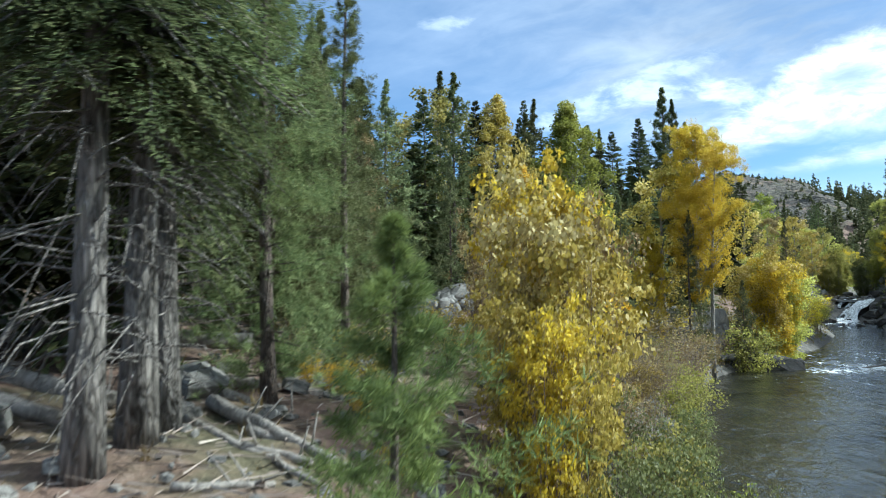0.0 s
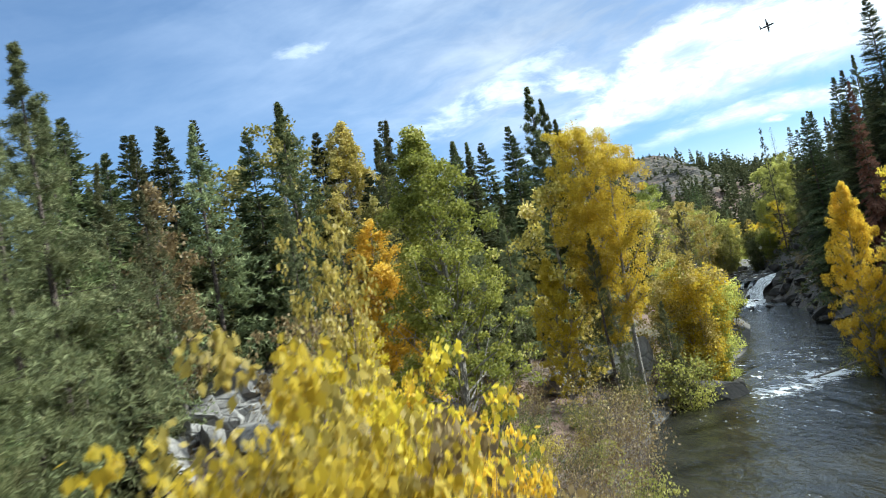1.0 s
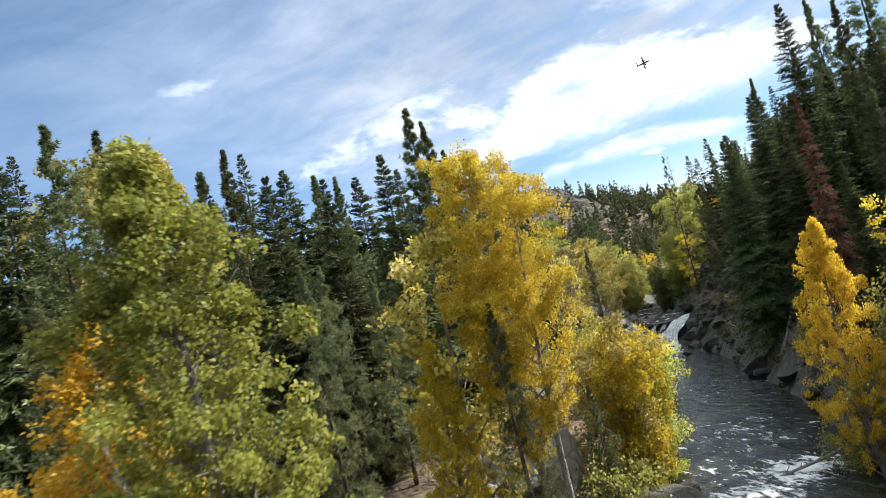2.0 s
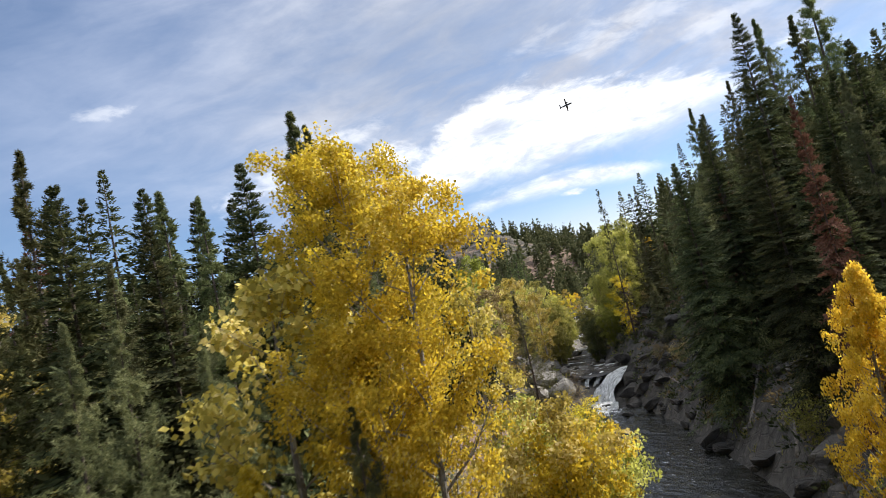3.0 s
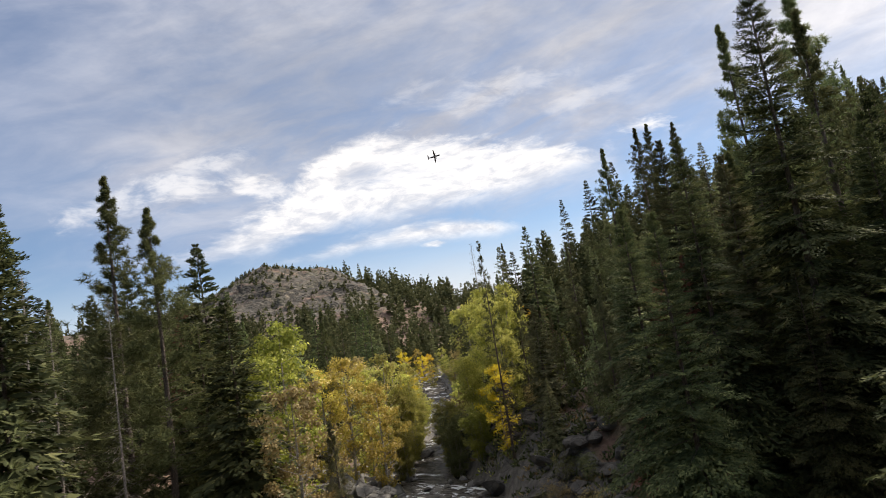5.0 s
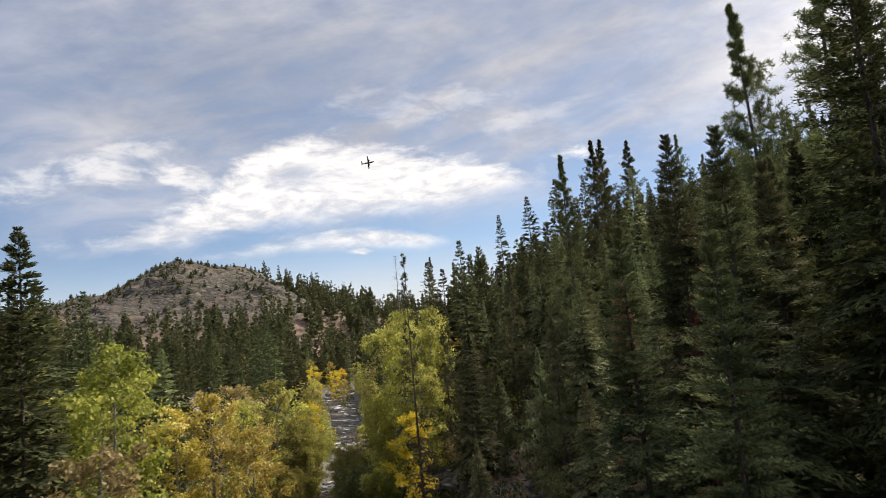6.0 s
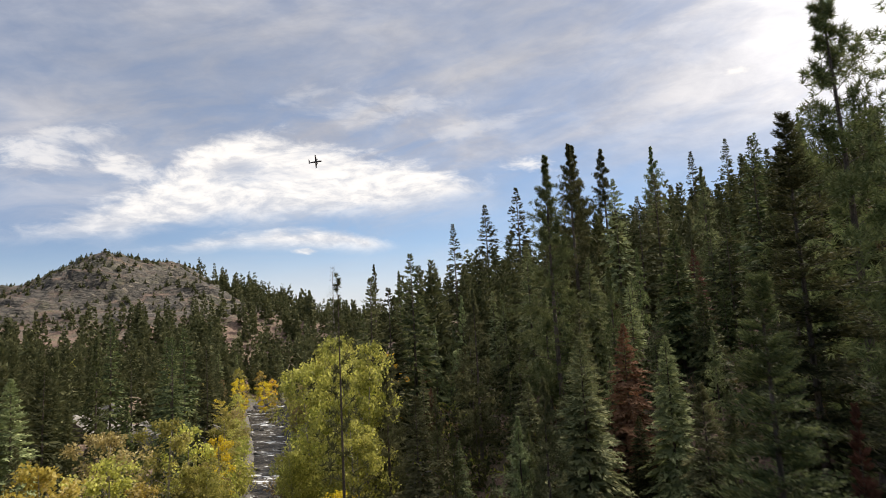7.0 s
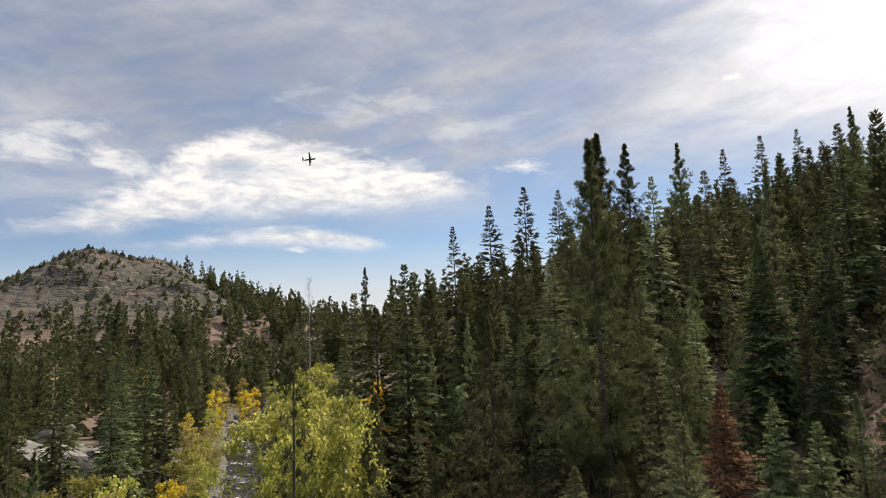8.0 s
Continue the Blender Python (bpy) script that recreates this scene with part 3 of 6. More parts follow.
def conifer(seed, high, wide, boughs, sprays, clear=0.05, droop=0.25, pine=False, sparse=0.0, thick=0.011, dead_low=0, sides=7, breadth=1.0, sticks_every=2, slim=1.0, many=9, stout=1.0):
    """Trunk, bare limbs and needles of a fir (sprays along the boughs) or a pine (tufts towards their ends)."""
    rng = np.random.default_rng(seed)
    bend = rng.normal(size=2) * high * 0.006

    def spine(z):
        return np.stack([bend[0] * np.sin(z / high * 3.0), bend[1] * np.sin(z / high * 2.3), z], -1)

    levels = np.linspace(0, high * 0.97, 9)
    trunk = [tube(spine(levels), [high * thick * (1.2 if k == 0 else 1.0) * (1 - 0.96 * z / high) + 0.008 for k, z in enumerate(levels)], sides)]
    # firs carry their boughs in whorls, pines here and there
    ring = 1 if pine else 6
    u = (np.arange(boughs) // ring * ring + 0.5 * ring + rng.normal(size=boughs) * (0.3 if pine else 1.7)) / boughs
    u = 1 - (1 - np.clip(u, 0.0, 0.995)) ** (1.1 if pine else 1.35)
    u = u[rng.uniform(size=len(u)) > sparse]
    # boughs come in uneven groups, so the outline has notches
    lump = 0.88 + 0.10 * np.sin(u * rng.uniform(28, 44) + rng.uniform(0, 6)) + 0.1 * np.sin(u * 90)
    zb = clear * high + u * (0.985 - clear) * high
    turn = rng.uniform(0, 6.28319, len(u)) if pine else np.arange(len(u)) * (6.28319 / ring + 0.11) + rng.normal(size=len(u)) * 0.22
    lopsided = 1 + 0.14 * np.sin(turn + rng.uniform(0, 6))
    full = (1.08 if pine else 1.1) * (1 - u) ** (1.0 if pine else 0.93) * (0.72 + 0.28 * np.minimum(1, u * 5))
    reach = wide * full * lump * lopsided * (rng.uniform(0.5, 1.28, len(u)) if pine else rng.uniform(0.76, 1.14, len(u))) * 1.05 + 0.004 * high
    rise = (radians(-10) + u * radians(62) if pine else radians(-14) + u ** 2.4 * radians(40)) + rng.normal(size=len(u)) * 0.11
    way = np.stack([np.cos(turn) * np.cos(rise), np.sin(turn) * np.cos(rise), np.sin(rise)], -1)
    foot = spine(zb)

    def point(k, s):
        p = foot[k] + way[k] * (reach[k] * s)[:, None]
        p[:, 2] -= droop * reach[k] * s * s * (0.4 if pine else 1.0) - (0.10 * reach[k] * s ** 3)
        return p

    k = np.repeat(np.arange(len(u)), sprays)
    if pine:
        s = rng.uniform(0.1, 1.0, len(k)) ** 0.55
        centre = point(k, s) + rng.normal(size=(len(k), 3)) * (0.10 * reach[k])[:, None]
        kk = np.repeat(np.arange(len(k)), many)
        d = unit(rng.normal(size=(len(kk), 3)) + way[k][kk] * 0.5 + (0, 0, 0.35))
        ln = rng.uniform(0.6, 1.15, len(kk)) * (0.030 * high) ** 0.5 * 0.55 * breadth * (1.1 - 0.62 * u[k][kk])
        leaves = needles(centre[kk] + d * 0.04, d, ln, ln * rng.uniform(0.08, 0.14, len(kk)) * breadth ** 0.5 * slim, rng)
    else:
        # layered fronds: side twigs in turn left and right along each bough, each a spray of small kites that face up and outward
        fan = 5
        fronds = max(3, sprays // fan)
        k = np.repeat(np.arange(len(u)), fronds)
        j = np.tile(np.arange(fronds), len(u))
        s = np.clip((j + 0.7 + rng.normal(size=len(k)) * 0.2) / fronds, 0.06, 1.0)
        out = np.stack([np.cos(turn[k]), np.sin(turn[k]), 0 * s], -1)
        across = np.stack([-np.sin(turn[k]), np.cos(turn[k]), 0 * s], -1) * np.where(j % 2, 1.0, -1.0)[:, None]
        twig = unit(way[k] * (0.45 + 0.6 * s)[:, None] + across * ((1.05 - 0.75 * s) * rng.uniform(0.6, 1.1, len(k)))[:, None] - (0, 0, 0.12) + u[k][:, None] ** 3 * (0, 0, 0.7))
        long = reach[k] * (0.40 * (1.02 - s) + 0.13) * rng.uniform(0.75, 1.2, len(k)) + 0.010 * high
        foot_of = point(k, s)
        i = np.repeat(np.arange(len(k)), fan)
        m = np.tile(np.arange(fan), len(k))
        q = m / fan + rng.uniform(0, 0.12, len(i))
        flat_up = unit(out[i] * 0.55 + (0, 0, 0.8) + rng.normal(size=(len(i), 3)) * 0.30)
        lateral = np.cross(twig[i], flat_up)
        d = unit(twig[i] + lateral * (np.where(m % 2, 1, -1) * rng.uniform(0.15, 0.85, len(i)))[:, None] + rng.normal(size=(len(i), 3)) * 0.12 - (0, 0, 0.12))
        base = foot_of[i] + twig[i] * (q * long[i])[:, None] + rng.normal(size=(len(i), 3)) * (0.012 * reach[k][i] + 0.006)[:, None]
        ln = long[i] * (0.78 - 0.32 * q) * rng.uniform(0.7, 1.15, len(i)) * breadth
        side = unit(np.cross(d, flat_up)) * (ln * rng.uniform(0.13, 0.21, len(i)) * slim)[:, None]
        mid = base + d * (ln * 0.42)[:, None]
        leaves = np.stack([base, mid + side, base + d * ln[:, None], mid - side], 1)
    limbs = []
    for k in range(0, len(u), sticks_every):
        a = [point(np.array([k]), np.array([q]))[0] for q in (0.0, 0.5, 0.92)]
        r = high * thick * 0.15 * (0.3 + 0.7 * (1 - u[k]))
        limbs.append(tube(a, [r, r * 0.7, r * 0.25], 3, False))
    for k in range(dead_low):
        z, a, ln = rng.uniform(0.10, clear + 0.12) * high, rng.uniform(0, 6.283), rng.uniform(0.3, 1.0) * wide * 0.75
        q = Vector(spine(np.array([z]))[0])
        h = Vector((math.cos(a), math.sin(a), 0))
        side = Vector((-h.y, h.x, 0)) * rng.normal() * 0.15 * ln
        tip = q + h * ln + side * 2.0 + Vector((0, 0, -0.5 * ln + rng.normal() * 0.3))
        mid = q + h * ln * 0.55 + side * 0.3 + Vector((0, 0, rng.uniform(-0.22, 0.12) * ln))
        limbs.append(tube([q, mid, mid.lerp(tip, 0.6) + Vector((0, 0, 0.05)), tip], [0.026 * stout, 0.019 * stout, 0.012 * stout, 0.005 * stout], 4, False))
        for _ in range(3):
            f = mid.lerp(tip, rng.uniform(0, 0.9))
            limbs.append(tube([f, f + Vector(unit(rng.normal(size=3) + np.array(h) - (0, 0, 0.6))) * rng.uniform(0.15, 0.5)], [0.008 * stout, 0.003 * stout], 3, False))
    return trunk, limbs, leaves


EGG = [(0.0, 0.35), (0.25, 0.8), (0.5, 1.0), (0.75, 0.82), (0.92, 0.45), (1.0, 0.12)]
CONE = [(0.0, 0.8), (0.2, 1.0), (0.45, 0.8), (0.7, 0.52), (0.9, 0.24), (1.0, 0.06)]
COLUMN = [(0.0, 0.6), (0.3, 0.95), (0.6, 1.0), (0.85, 0.7), (1.0, 0.25)]
VASE = [(0.0, 0.45), (0.4, 0.85), (0.75, 1.0), (0.92, 0.7), (1.0, 0.35)]


def broadleaf(seed, high, wide, stems, limbs_each, leaves, leaf, low=0.12, rise=0.8, shape=EGG, clump=0.5, hang=0.4, rounded=False, lean=0.0, uneven=1.3, splay=0.35):
    """Stems, limbs and leaves of a cottonwood, aspen or willow: limbs with twigs reach out to the crown's outline, and leaves hang in clumps round the twigs."""
    rng = np.random.default_rng(seed)
    trunks, limbs, tufts_at = [], [], []
    ps, pr = [p for p, _ in shape], [r for _, r in shape]
    for k in range(stems):
        a = 6.28319 * k / stems + rng.uniform(0, 1)
        out = Vector((math.cos(a), math.sin(a), 0)) * (wide if stems > 1 else 0.0)
        tall = high * (rng.uniform(0.74, 0.95) if k else 0.97)
        bow = Vector((rng.normal(), rng.normal(), 0)) * 0.02 * high
        path = [out * (0.12 + splay * t) + bow * math.sin(3.0 * t) + Vector((lean * high * t, 0, tall * t)) for t in (0, 0.17, 0.34, 0.5, 0.67, 0.84, 1.0)]
        r0 = high * 0.0135 * (1.0 if stems == 1 else 0.75 if stems < 4 else 0.4)
        trunks.append(tube(path, [r0 * q for q in (1.2, 0.95, 0.8, 0.64, 0.45, 0.26, 0.07)], 8))
        for j in range(limbs_each):
            f = (j + rng.uniform()) / limbs_each
            t = low + (0.985 - low) * f
            i = min(int(t * 6), 5)
            q = path[i].lerp(path[i + 1], t * 6 - i)
            size = wide * float(np.interp(f, ps, pr)) * rng.uniform(0.6, 1.12) * (1.0 if stems == 1 else 0.8)
            a2 = j * 2.4 + rng.normal() * 0.35
            h = Vector((math.cos(a2), math.sin(a2), 0))
            up = rise * rng.uniform(0.6, 1.3)
            tip = q + h * size + Vector((0, 0, size * up))
            mid = q.lerp(tip, 0.5) + Vector((rng.normal() * 0.05, rng.normal() * 0.05, -0.09)) * size
            r = max(r0 * 0.36 * (1.1 - f), 0.004)
            limbs.append(tube([q, mid, tip], [r, r * 0.6, r * 0.2], 4, False))
            body = 0.6 + 0.4 * min(1.0, size)
            for s in (0.42, 0.68, 0.9):
                p = (q.lerp(mid, s * 2) if s < 0.5 else mid.lerp(tip, s * 2 - 1))
                d = Vector(unit(rng.normal(size=3) + np.array(h) * 0.7 + (0, 0, 0.35))) * (0.16 + 0.24 * size) * rng.uniform(0.6, 1.3)
                limbs.append(tube([p, p + d], [r * 0.4, r * 0.12], 3, False))
                tufts_at.append((*(p + d), clump * body * rng.uniform(0.6, 1.25)))
            tufts_at.append((*tip, clump * body * rng.uniform(0.7, 1.2)))
        tufts_at.append((*path[-1], clump * 0.6))
    tufts_at = np.array(tufts_at)
    load = rng.uniform(0.12, 1.0, len(tufts_at)) ** uneven * tufts_at[:, 3] ** 2
    pick = rng.choice(len(tufts_at), leaves, p=load / load.sum())
    away = unit(rng.normal(size=(leaves, 3))) * (rng.uniform(size=(leaves, 1)) ** 0.42) * (1.0, 1.0, 0.8)
    at = tufts_at[pick, :3] + away * tufts_at[pick, 3][:, None]
    at = at[at[:, 2] > 0.1]
    d = unit(rng.normal(size=at.shape) * 0.8 - (0, 0, hang * 1.6))
    ln = leaf * rng.uniform(0.65, 1.3, len(at))
    if rounded:
        return trunks, limbs, leaves_round(at, d, ln, ln * 0.42, rng)
    return trunks, limbs, cards(at, d, ln, ln * 0.38, rng, 0.45)


PROTO = {}


def tree_kind(kind, name, trunk, limbs, leaves, bark_mat, leaf_mat, crown="crown"):
    """A prototype: an empty with trunk, branches and crown."""
    root = new(name)
    root.empty_display_size = 0.3
    part("trunk", solid(kind + "_trunk", trunk, bark_mat), root)
    if limbs:
        tagged(part("branchwork", solid(kind + "_branchwork", limbs, bark_mat), root), kind="stuff")
    if leaves is not None:
        ob = part(crown, quads(kind + "_crown", leaves, leaf_mat), root)
        ob.material_slots[0].link = "OBJECT"
        ob.material_slots[0].material = leaf_mat
    PROTO[kind] = [root, False, leaf_mat]


def place_tree(kind, x, y, size, turn=0.0, leaf_mat=None, label="", category="", group="", name="", sink=0.15, wide=1.0, z=None, tilt=0.0):
    """Stands a copy of a prototype on the ground. size: its scale."""
    root, used, own_mat = PROTO[kind]
    leaf_mat = leaf_mat or own_mat
    m = Matrix.LocRotScale((x, y, float(ground(x, y)[0]) - sink if z is None else z), Euler((tilt, 0, turn)), (size * wide, size * wide, size))
    if used:
        ob = copy_thing(root, m @ Matrix.Diagonal((*[1 / s for s in root.scale], 1)))
    else:
        ob, PROTO[kind][1] = root, True
        ob.matrix_basis = m
    if name:
        ob.name = name
    for child in ob.children:
        if child.name.startswith("crown") and leaf_mat:
            child.material_slots[0].material = leaf_mat
    return tagged(ob, label, category, group)


# ---- ground and river ----
def spaced(stops):
    """Grid lines: (from, to, step) runs joined."""
    out = []
    for a, b, s in stops:
        out += list(np.arange(a, b, s))
    return np.array(out)


gx = spaced([(-3000, -700, 230), (-700, -150, 30), (-150, -30, 5), (-30, 110, 1.1), (110, 180, 2), (180, 300, 2), (300, 420, 6), (420, 1000, 30), (1000, 4000, 250)])
gy = spaced([(-3000, -300, 270), (-300, -40, 20), (-40, 150, 1.2), (150, 280, 2.5), (280, 380, 6), (380, 600, 2.2), (600, 700, 8), (700, 1300, 30), (1300, 4600, 250)])
GX, GY = np.meshgrid(gx, gy)
GZ = ground(GX.ravel(), GY.ravel())
nx, ny = len(gx), len(gy)
me = bpy.data.meshes.new("ground")
me.vertices.add(nx * ny)
me.vertices.foreach_set("co", np.stack([GX.ravel(), GY.ravel(), GZ], 1).astype(np.float32).ravel())
i = (np.arange(ny - 1)[:, None] * nx + np.arange(nx - 1)).ravel()
corner = np.stack([i, i + 1, i + nx + 1, i + nx], 1).astype(np.int32)
me.loops.add(corner.size)
me.loops.foreach_set("vertex_index", corner.ravel())
me.polygons.add(len(corner))
me.polygons.foreach_set("loop_start", np.arange(0, corner.size, 4, dtype=np.int32))
me.polygons.foreach_set("use_smooth", np.ones(len(corner), bool))
me.update(calc_edges=True)
me.materials.append(SOIL)
me.materials.append(BANK)
cx, cy = GX[:-1, :-1].ravel(), GY[:-1, :-1].ravel()
e, side, _ = river(cx, cy)
stony = (e + bumps(cx, cy, 5.0, 3.0) * 1.6 < np.where(side > 0, 6.0, 2.2)) | ((cx - 57) ** 2 + (cy - 101) ** 2 < 80 + 30 * bumps(cx, cy, 4.0))
me.polygons.foreach_set("material_index", stony.astype(np.int32))
tagged(new("ground", me), "brown forest floor with grey rock and dry grass", "ground", kind="structure")

# the river's surface, with the step of the falls left open
FALL_TOP = int(np.argmax(LEVEL >= 4.9))
FALL_FOOT = int(np.argmax(LEVEL >= 2.05))


def water_run(name, a, b, label, mat):
    k = np.arange(a, b)
    s = np.linspace(-1.12, 1.12, 25)
    across = np.stack([ALONG[k][:, 1], -ALONG[k][:, 0]], 1)
    xy = MID[k][:, None, :] + across[:, None, :] * (HALF[k][:, None] * s)[..., None]
    x, y = xy[..., 0].ravel(), xy[..., 1].ravel()
    wild = 0.25 + np.exp(-((x - 33) ** 2 + (y - 57) ** 2) / 50) * 1.6 + np.exp(-((x - 54) ** 2 + (y - 94) ** 2) / 60) * 1.6
    z = np.repeat(LEVEL[k], len(s)) + bumps(x, y, 2.3, 0.7) * 0.06 * wild + bumps(x, y, 0.9, 1.9) * 0.025 * wild
    faces = [(r * 25 + c, r * 25 + c + 1, (r + 1) * 25 + c + 1, (r + 1) * 25 + c) for r in range(len(k) - 1) for c in range(24)]
    me = solid(name, [(np.stack([x, y, z], 1), faces)], mat)
    return tagged(new(name, me), label, "river", kind="structure")


water_run("water", 0, FALL_FOOT + 1, "dark river water with white riffles between wooded banks", WATER)
water_run("water", FALL_TOP - 1, 400, "shallow river above the falls running over stones", SHALLOW)


def fall_sheet(x0, y0, z0, x1, y1, z1, wide0, wide1, seed, steps=0.6):
    """Falling water from a lip to its foot: uneven strands that break over hidden steps and spread."""
    rg = np.random.default_rng(seed)
    rows, cols = 34, 30
    along = np.array([x1 - x0, y1 - y0])
    side = np.array([along[1], -along[0]]) / np.hypot(*along)
    phase, lead = rg.uniform(0, 6.28, 5), np.cumsum(rg.normal(size=cols + 1)) * 0.05
    v, f = [], []
    for r in range(rows + 1):
        t = r / rows
        wide = (wide0 + (wide1 - wide0) * t ** 1.4) * (1 + 0.08 * math.sin(t * 11 + phase[0]))
        for c in range(cols + 1):
            q = c / cols - 0.5
            late = min(1.0, max(0.0, t + lead[c] * t))
            fall = late ** 1.5 + steps * 0.07 * math.sin(late * 12.0 + phase[1] + q * 5) * math.sin(late * 3.14)
            ridge = 0.10 * math.sin(c * 1.7 + phase[2] + t * 3) + 0.07 * math.sin(c * 3.9 + phase[3] - t * 7) + rg.normal() * 0.035
            p = np.array([x0, y0]) + along * late ** 0.6 + side * (wide * q + 0.1 * math.sin(t * 9 + phase[4]))
            v.append((p[0], p[1], z0 - (z0 - z1) * fall + ridge * (0.3 + 0.9 * t) - abs(q) ** 3 * 2.2))
    for r in range(rows):
        for c in range(cols):
            a = r * (cols + 1) + c
            f.append((a, a + 1, a + cols + 2, a + cols + 1))
    return v, f


def froth(x, y, z, long, wide, turn, seed):
    """A bumpy patch of white water where the fall lands."""
    rg = np.random.default_rng(seed)
    rings, seg = 9, 30
    edge = 1 + 0.25 * np.sin(np.arange(seg) * 0.63 * 2 + rg.uniform(0, 6)) + rg.normal(size=seg) * 0.12
    v = [(x, y, z + 0.2)]
    for r in range(1, rings + 1):
        for k in range(seg):
            a, q = 6.28319 * k / seg, r / rings
            u, w = math.cos(a) * long * q * edge[k], math.sin(a) * wide * q * edge[k]
            v.append((x + u * math.cos(turn) - w * math.sin(turn), y + u * math.sin(turn) + w * math.cos(turn), z + 0.2 * (1 - q * q) + rg.normal() * 0.07 * (1 - q ** 3) - 0.1 * q ** 6))
    f = [(0, 1 + k, 1 + (k + 1) % seg) for k in range(seg)]
    for r in range(rings - 1):
        f += [(1 + r * seg + k, 1 + (r + 1) * seg + k, 1 + (r + 1) * seg + (k + 1) % seg, 1 + r * seg + (k + 1) % seg) for k in range(seg)]
    return v, f


falls = solid("waterfall", [fall_sheet(61.9, 99.0, 5.12, 56.4, 97.3, 2.4, 1.9, 3.4, 1), fall_sheet(60.2, 101.2, 5.05, 57.8, 99.9, 2.6, 0.55, 0.8, 2), fall_sheet(59.2, 101.9, 5.05, 57.0, 100.5, 2.7, 0.45, 0.7, 4), fall_sheet(58.4, 102.6, 5.0, 56.2, 101.0, 2.7, 0.3, 0.5, 5), fall_sheet(56.6, 96.6, 2.5, 53.2, 92.2, 1.45, 2.4, 3.2, 3, 1.5), froth(55.8, 97.2, 2.35, 2.2, 1.5, 0.4, 6), froth(53.0, 91.8, 1.5, 2.4, 1.6, 1.0, 7), froth(56.2, 100.0, 2.35, 1.2, 0.8, 0.6, 8)], FALL)
tagged(new("waterfall", falls), "white waterfall spilling over a rock step", "waterfall", kind="structure")


# ---- stones ----
def rock_mesh(name, seed, mat, cuts=15, level=3):
    """An angular boulder about 1 m across: a ball cut by random planes and roughened."""
    rng = np.random.default_rng(seed)
    bm = bmesh.new()
    bmesh.ops.create_icosphere(bm, subdivisions=level, radius=1.0)
    planes = [(Vector(unit(rng.normal(size=3) + (k < 9) * 2.2 * np.eye(3)[k % 3] * (1 if k % 2 else -1))), rng.uniform(0.34, 0.62)) for k in range(cuts)]
    for v in bm.verts:
        for nrm, far in planes:
            over = v.co.dot(nrm) - far
            if over > 0:
                v.co -= nrm * over * 0.96
        v.co += v.co.normalized() * (noise.noise(v.co * 2.6 + Vector((seed, 0, 0))) * 0.05 + noise.noise(v.co * 7.0 + Vector((0, seed, 0))) * 0.03)
        v.co *= 0.9
    me = bpy.data.meshes.new(name)
    bm.to_mesh(me)
    bm.free()
    me.materials.append(mat)
    return me


ROCKS = [rock_mesh("boulder", 11 + k, ROCK) for k in range(5)]
WETROCKS = [rock_mesh("boulder", 31 + k, DARKROCK) for k in range(4)]
rng = np.random.default_rng(7)


def boulder(x, y, size, wet=False, flat=0.7, sink=0.25, label="", z=None, long=1.0):
    pool = WETROCKS if wet else ROCKS
    ob = new("boulder", pool[int(rng.integers(len(pool)))])
    high = float(ground(x, y)[0]) + size * (flat * 0.62 - sink) if z is None else z
    ob.matrix_basis = Matrix.LocRotScale((x, y, high), Euler((rng.normal() * 0.15, rng.normal() * 0.15, rng.uniform(0, 6.28))), (size * long, size, size * flat))
    return tagged(ob, label or ("wet dark boulder at the water's edge" if wet else "angular grey granite boulder on the bank"), "boulder", "river boulders" if wet else "granite boulders")


# dark rocks by the riffle and along the foot of the wooded slope
for x, y, s, flat in ((26.2, 54.0, 3.4, 0.55), (27.6, 54.6, 2.2, 0.55), (28.8, 56.4, 1.3, 0.5), (24.6, 51.8, 1.2, 0.5), (29.2, 53.6, 0.7, 0.5), (32.2, 50.8, 0.9, 0.7), (34.0, 51.8, 1.6, 0.6), (35.6, 50.6, 1.2, 0.6), (33.4, 54.8, 0.5, 0.5), (31.0, 57.8, 0.6, 0.5), (33.0, 61.0, 0.9, 0.5), (34.5, 62.8, 0.7, 0.5), (38.5, 68.0, 0.9, 0.5), (30.2, 58.8, 0.8, 0.5), (37.8, 61.0, 1.1, 0.6)):
    boulder(x, y, s, True, flat, 0.05)
for k in range(85):
    t = rng.uniform(126, 262)
    i = int(t)
    side = Vector((ALONG[i][1], -ALONG[i][0]))
    off = HALF[i] + rng.uniform(-0.6, 6.0)
    boulder(MID[i][0] + side.x * off, MID[i][1] + side.y * off, rng.uniform(0.5, 1.9), True, rng.uniform(0.35, 0.7), 0.15)
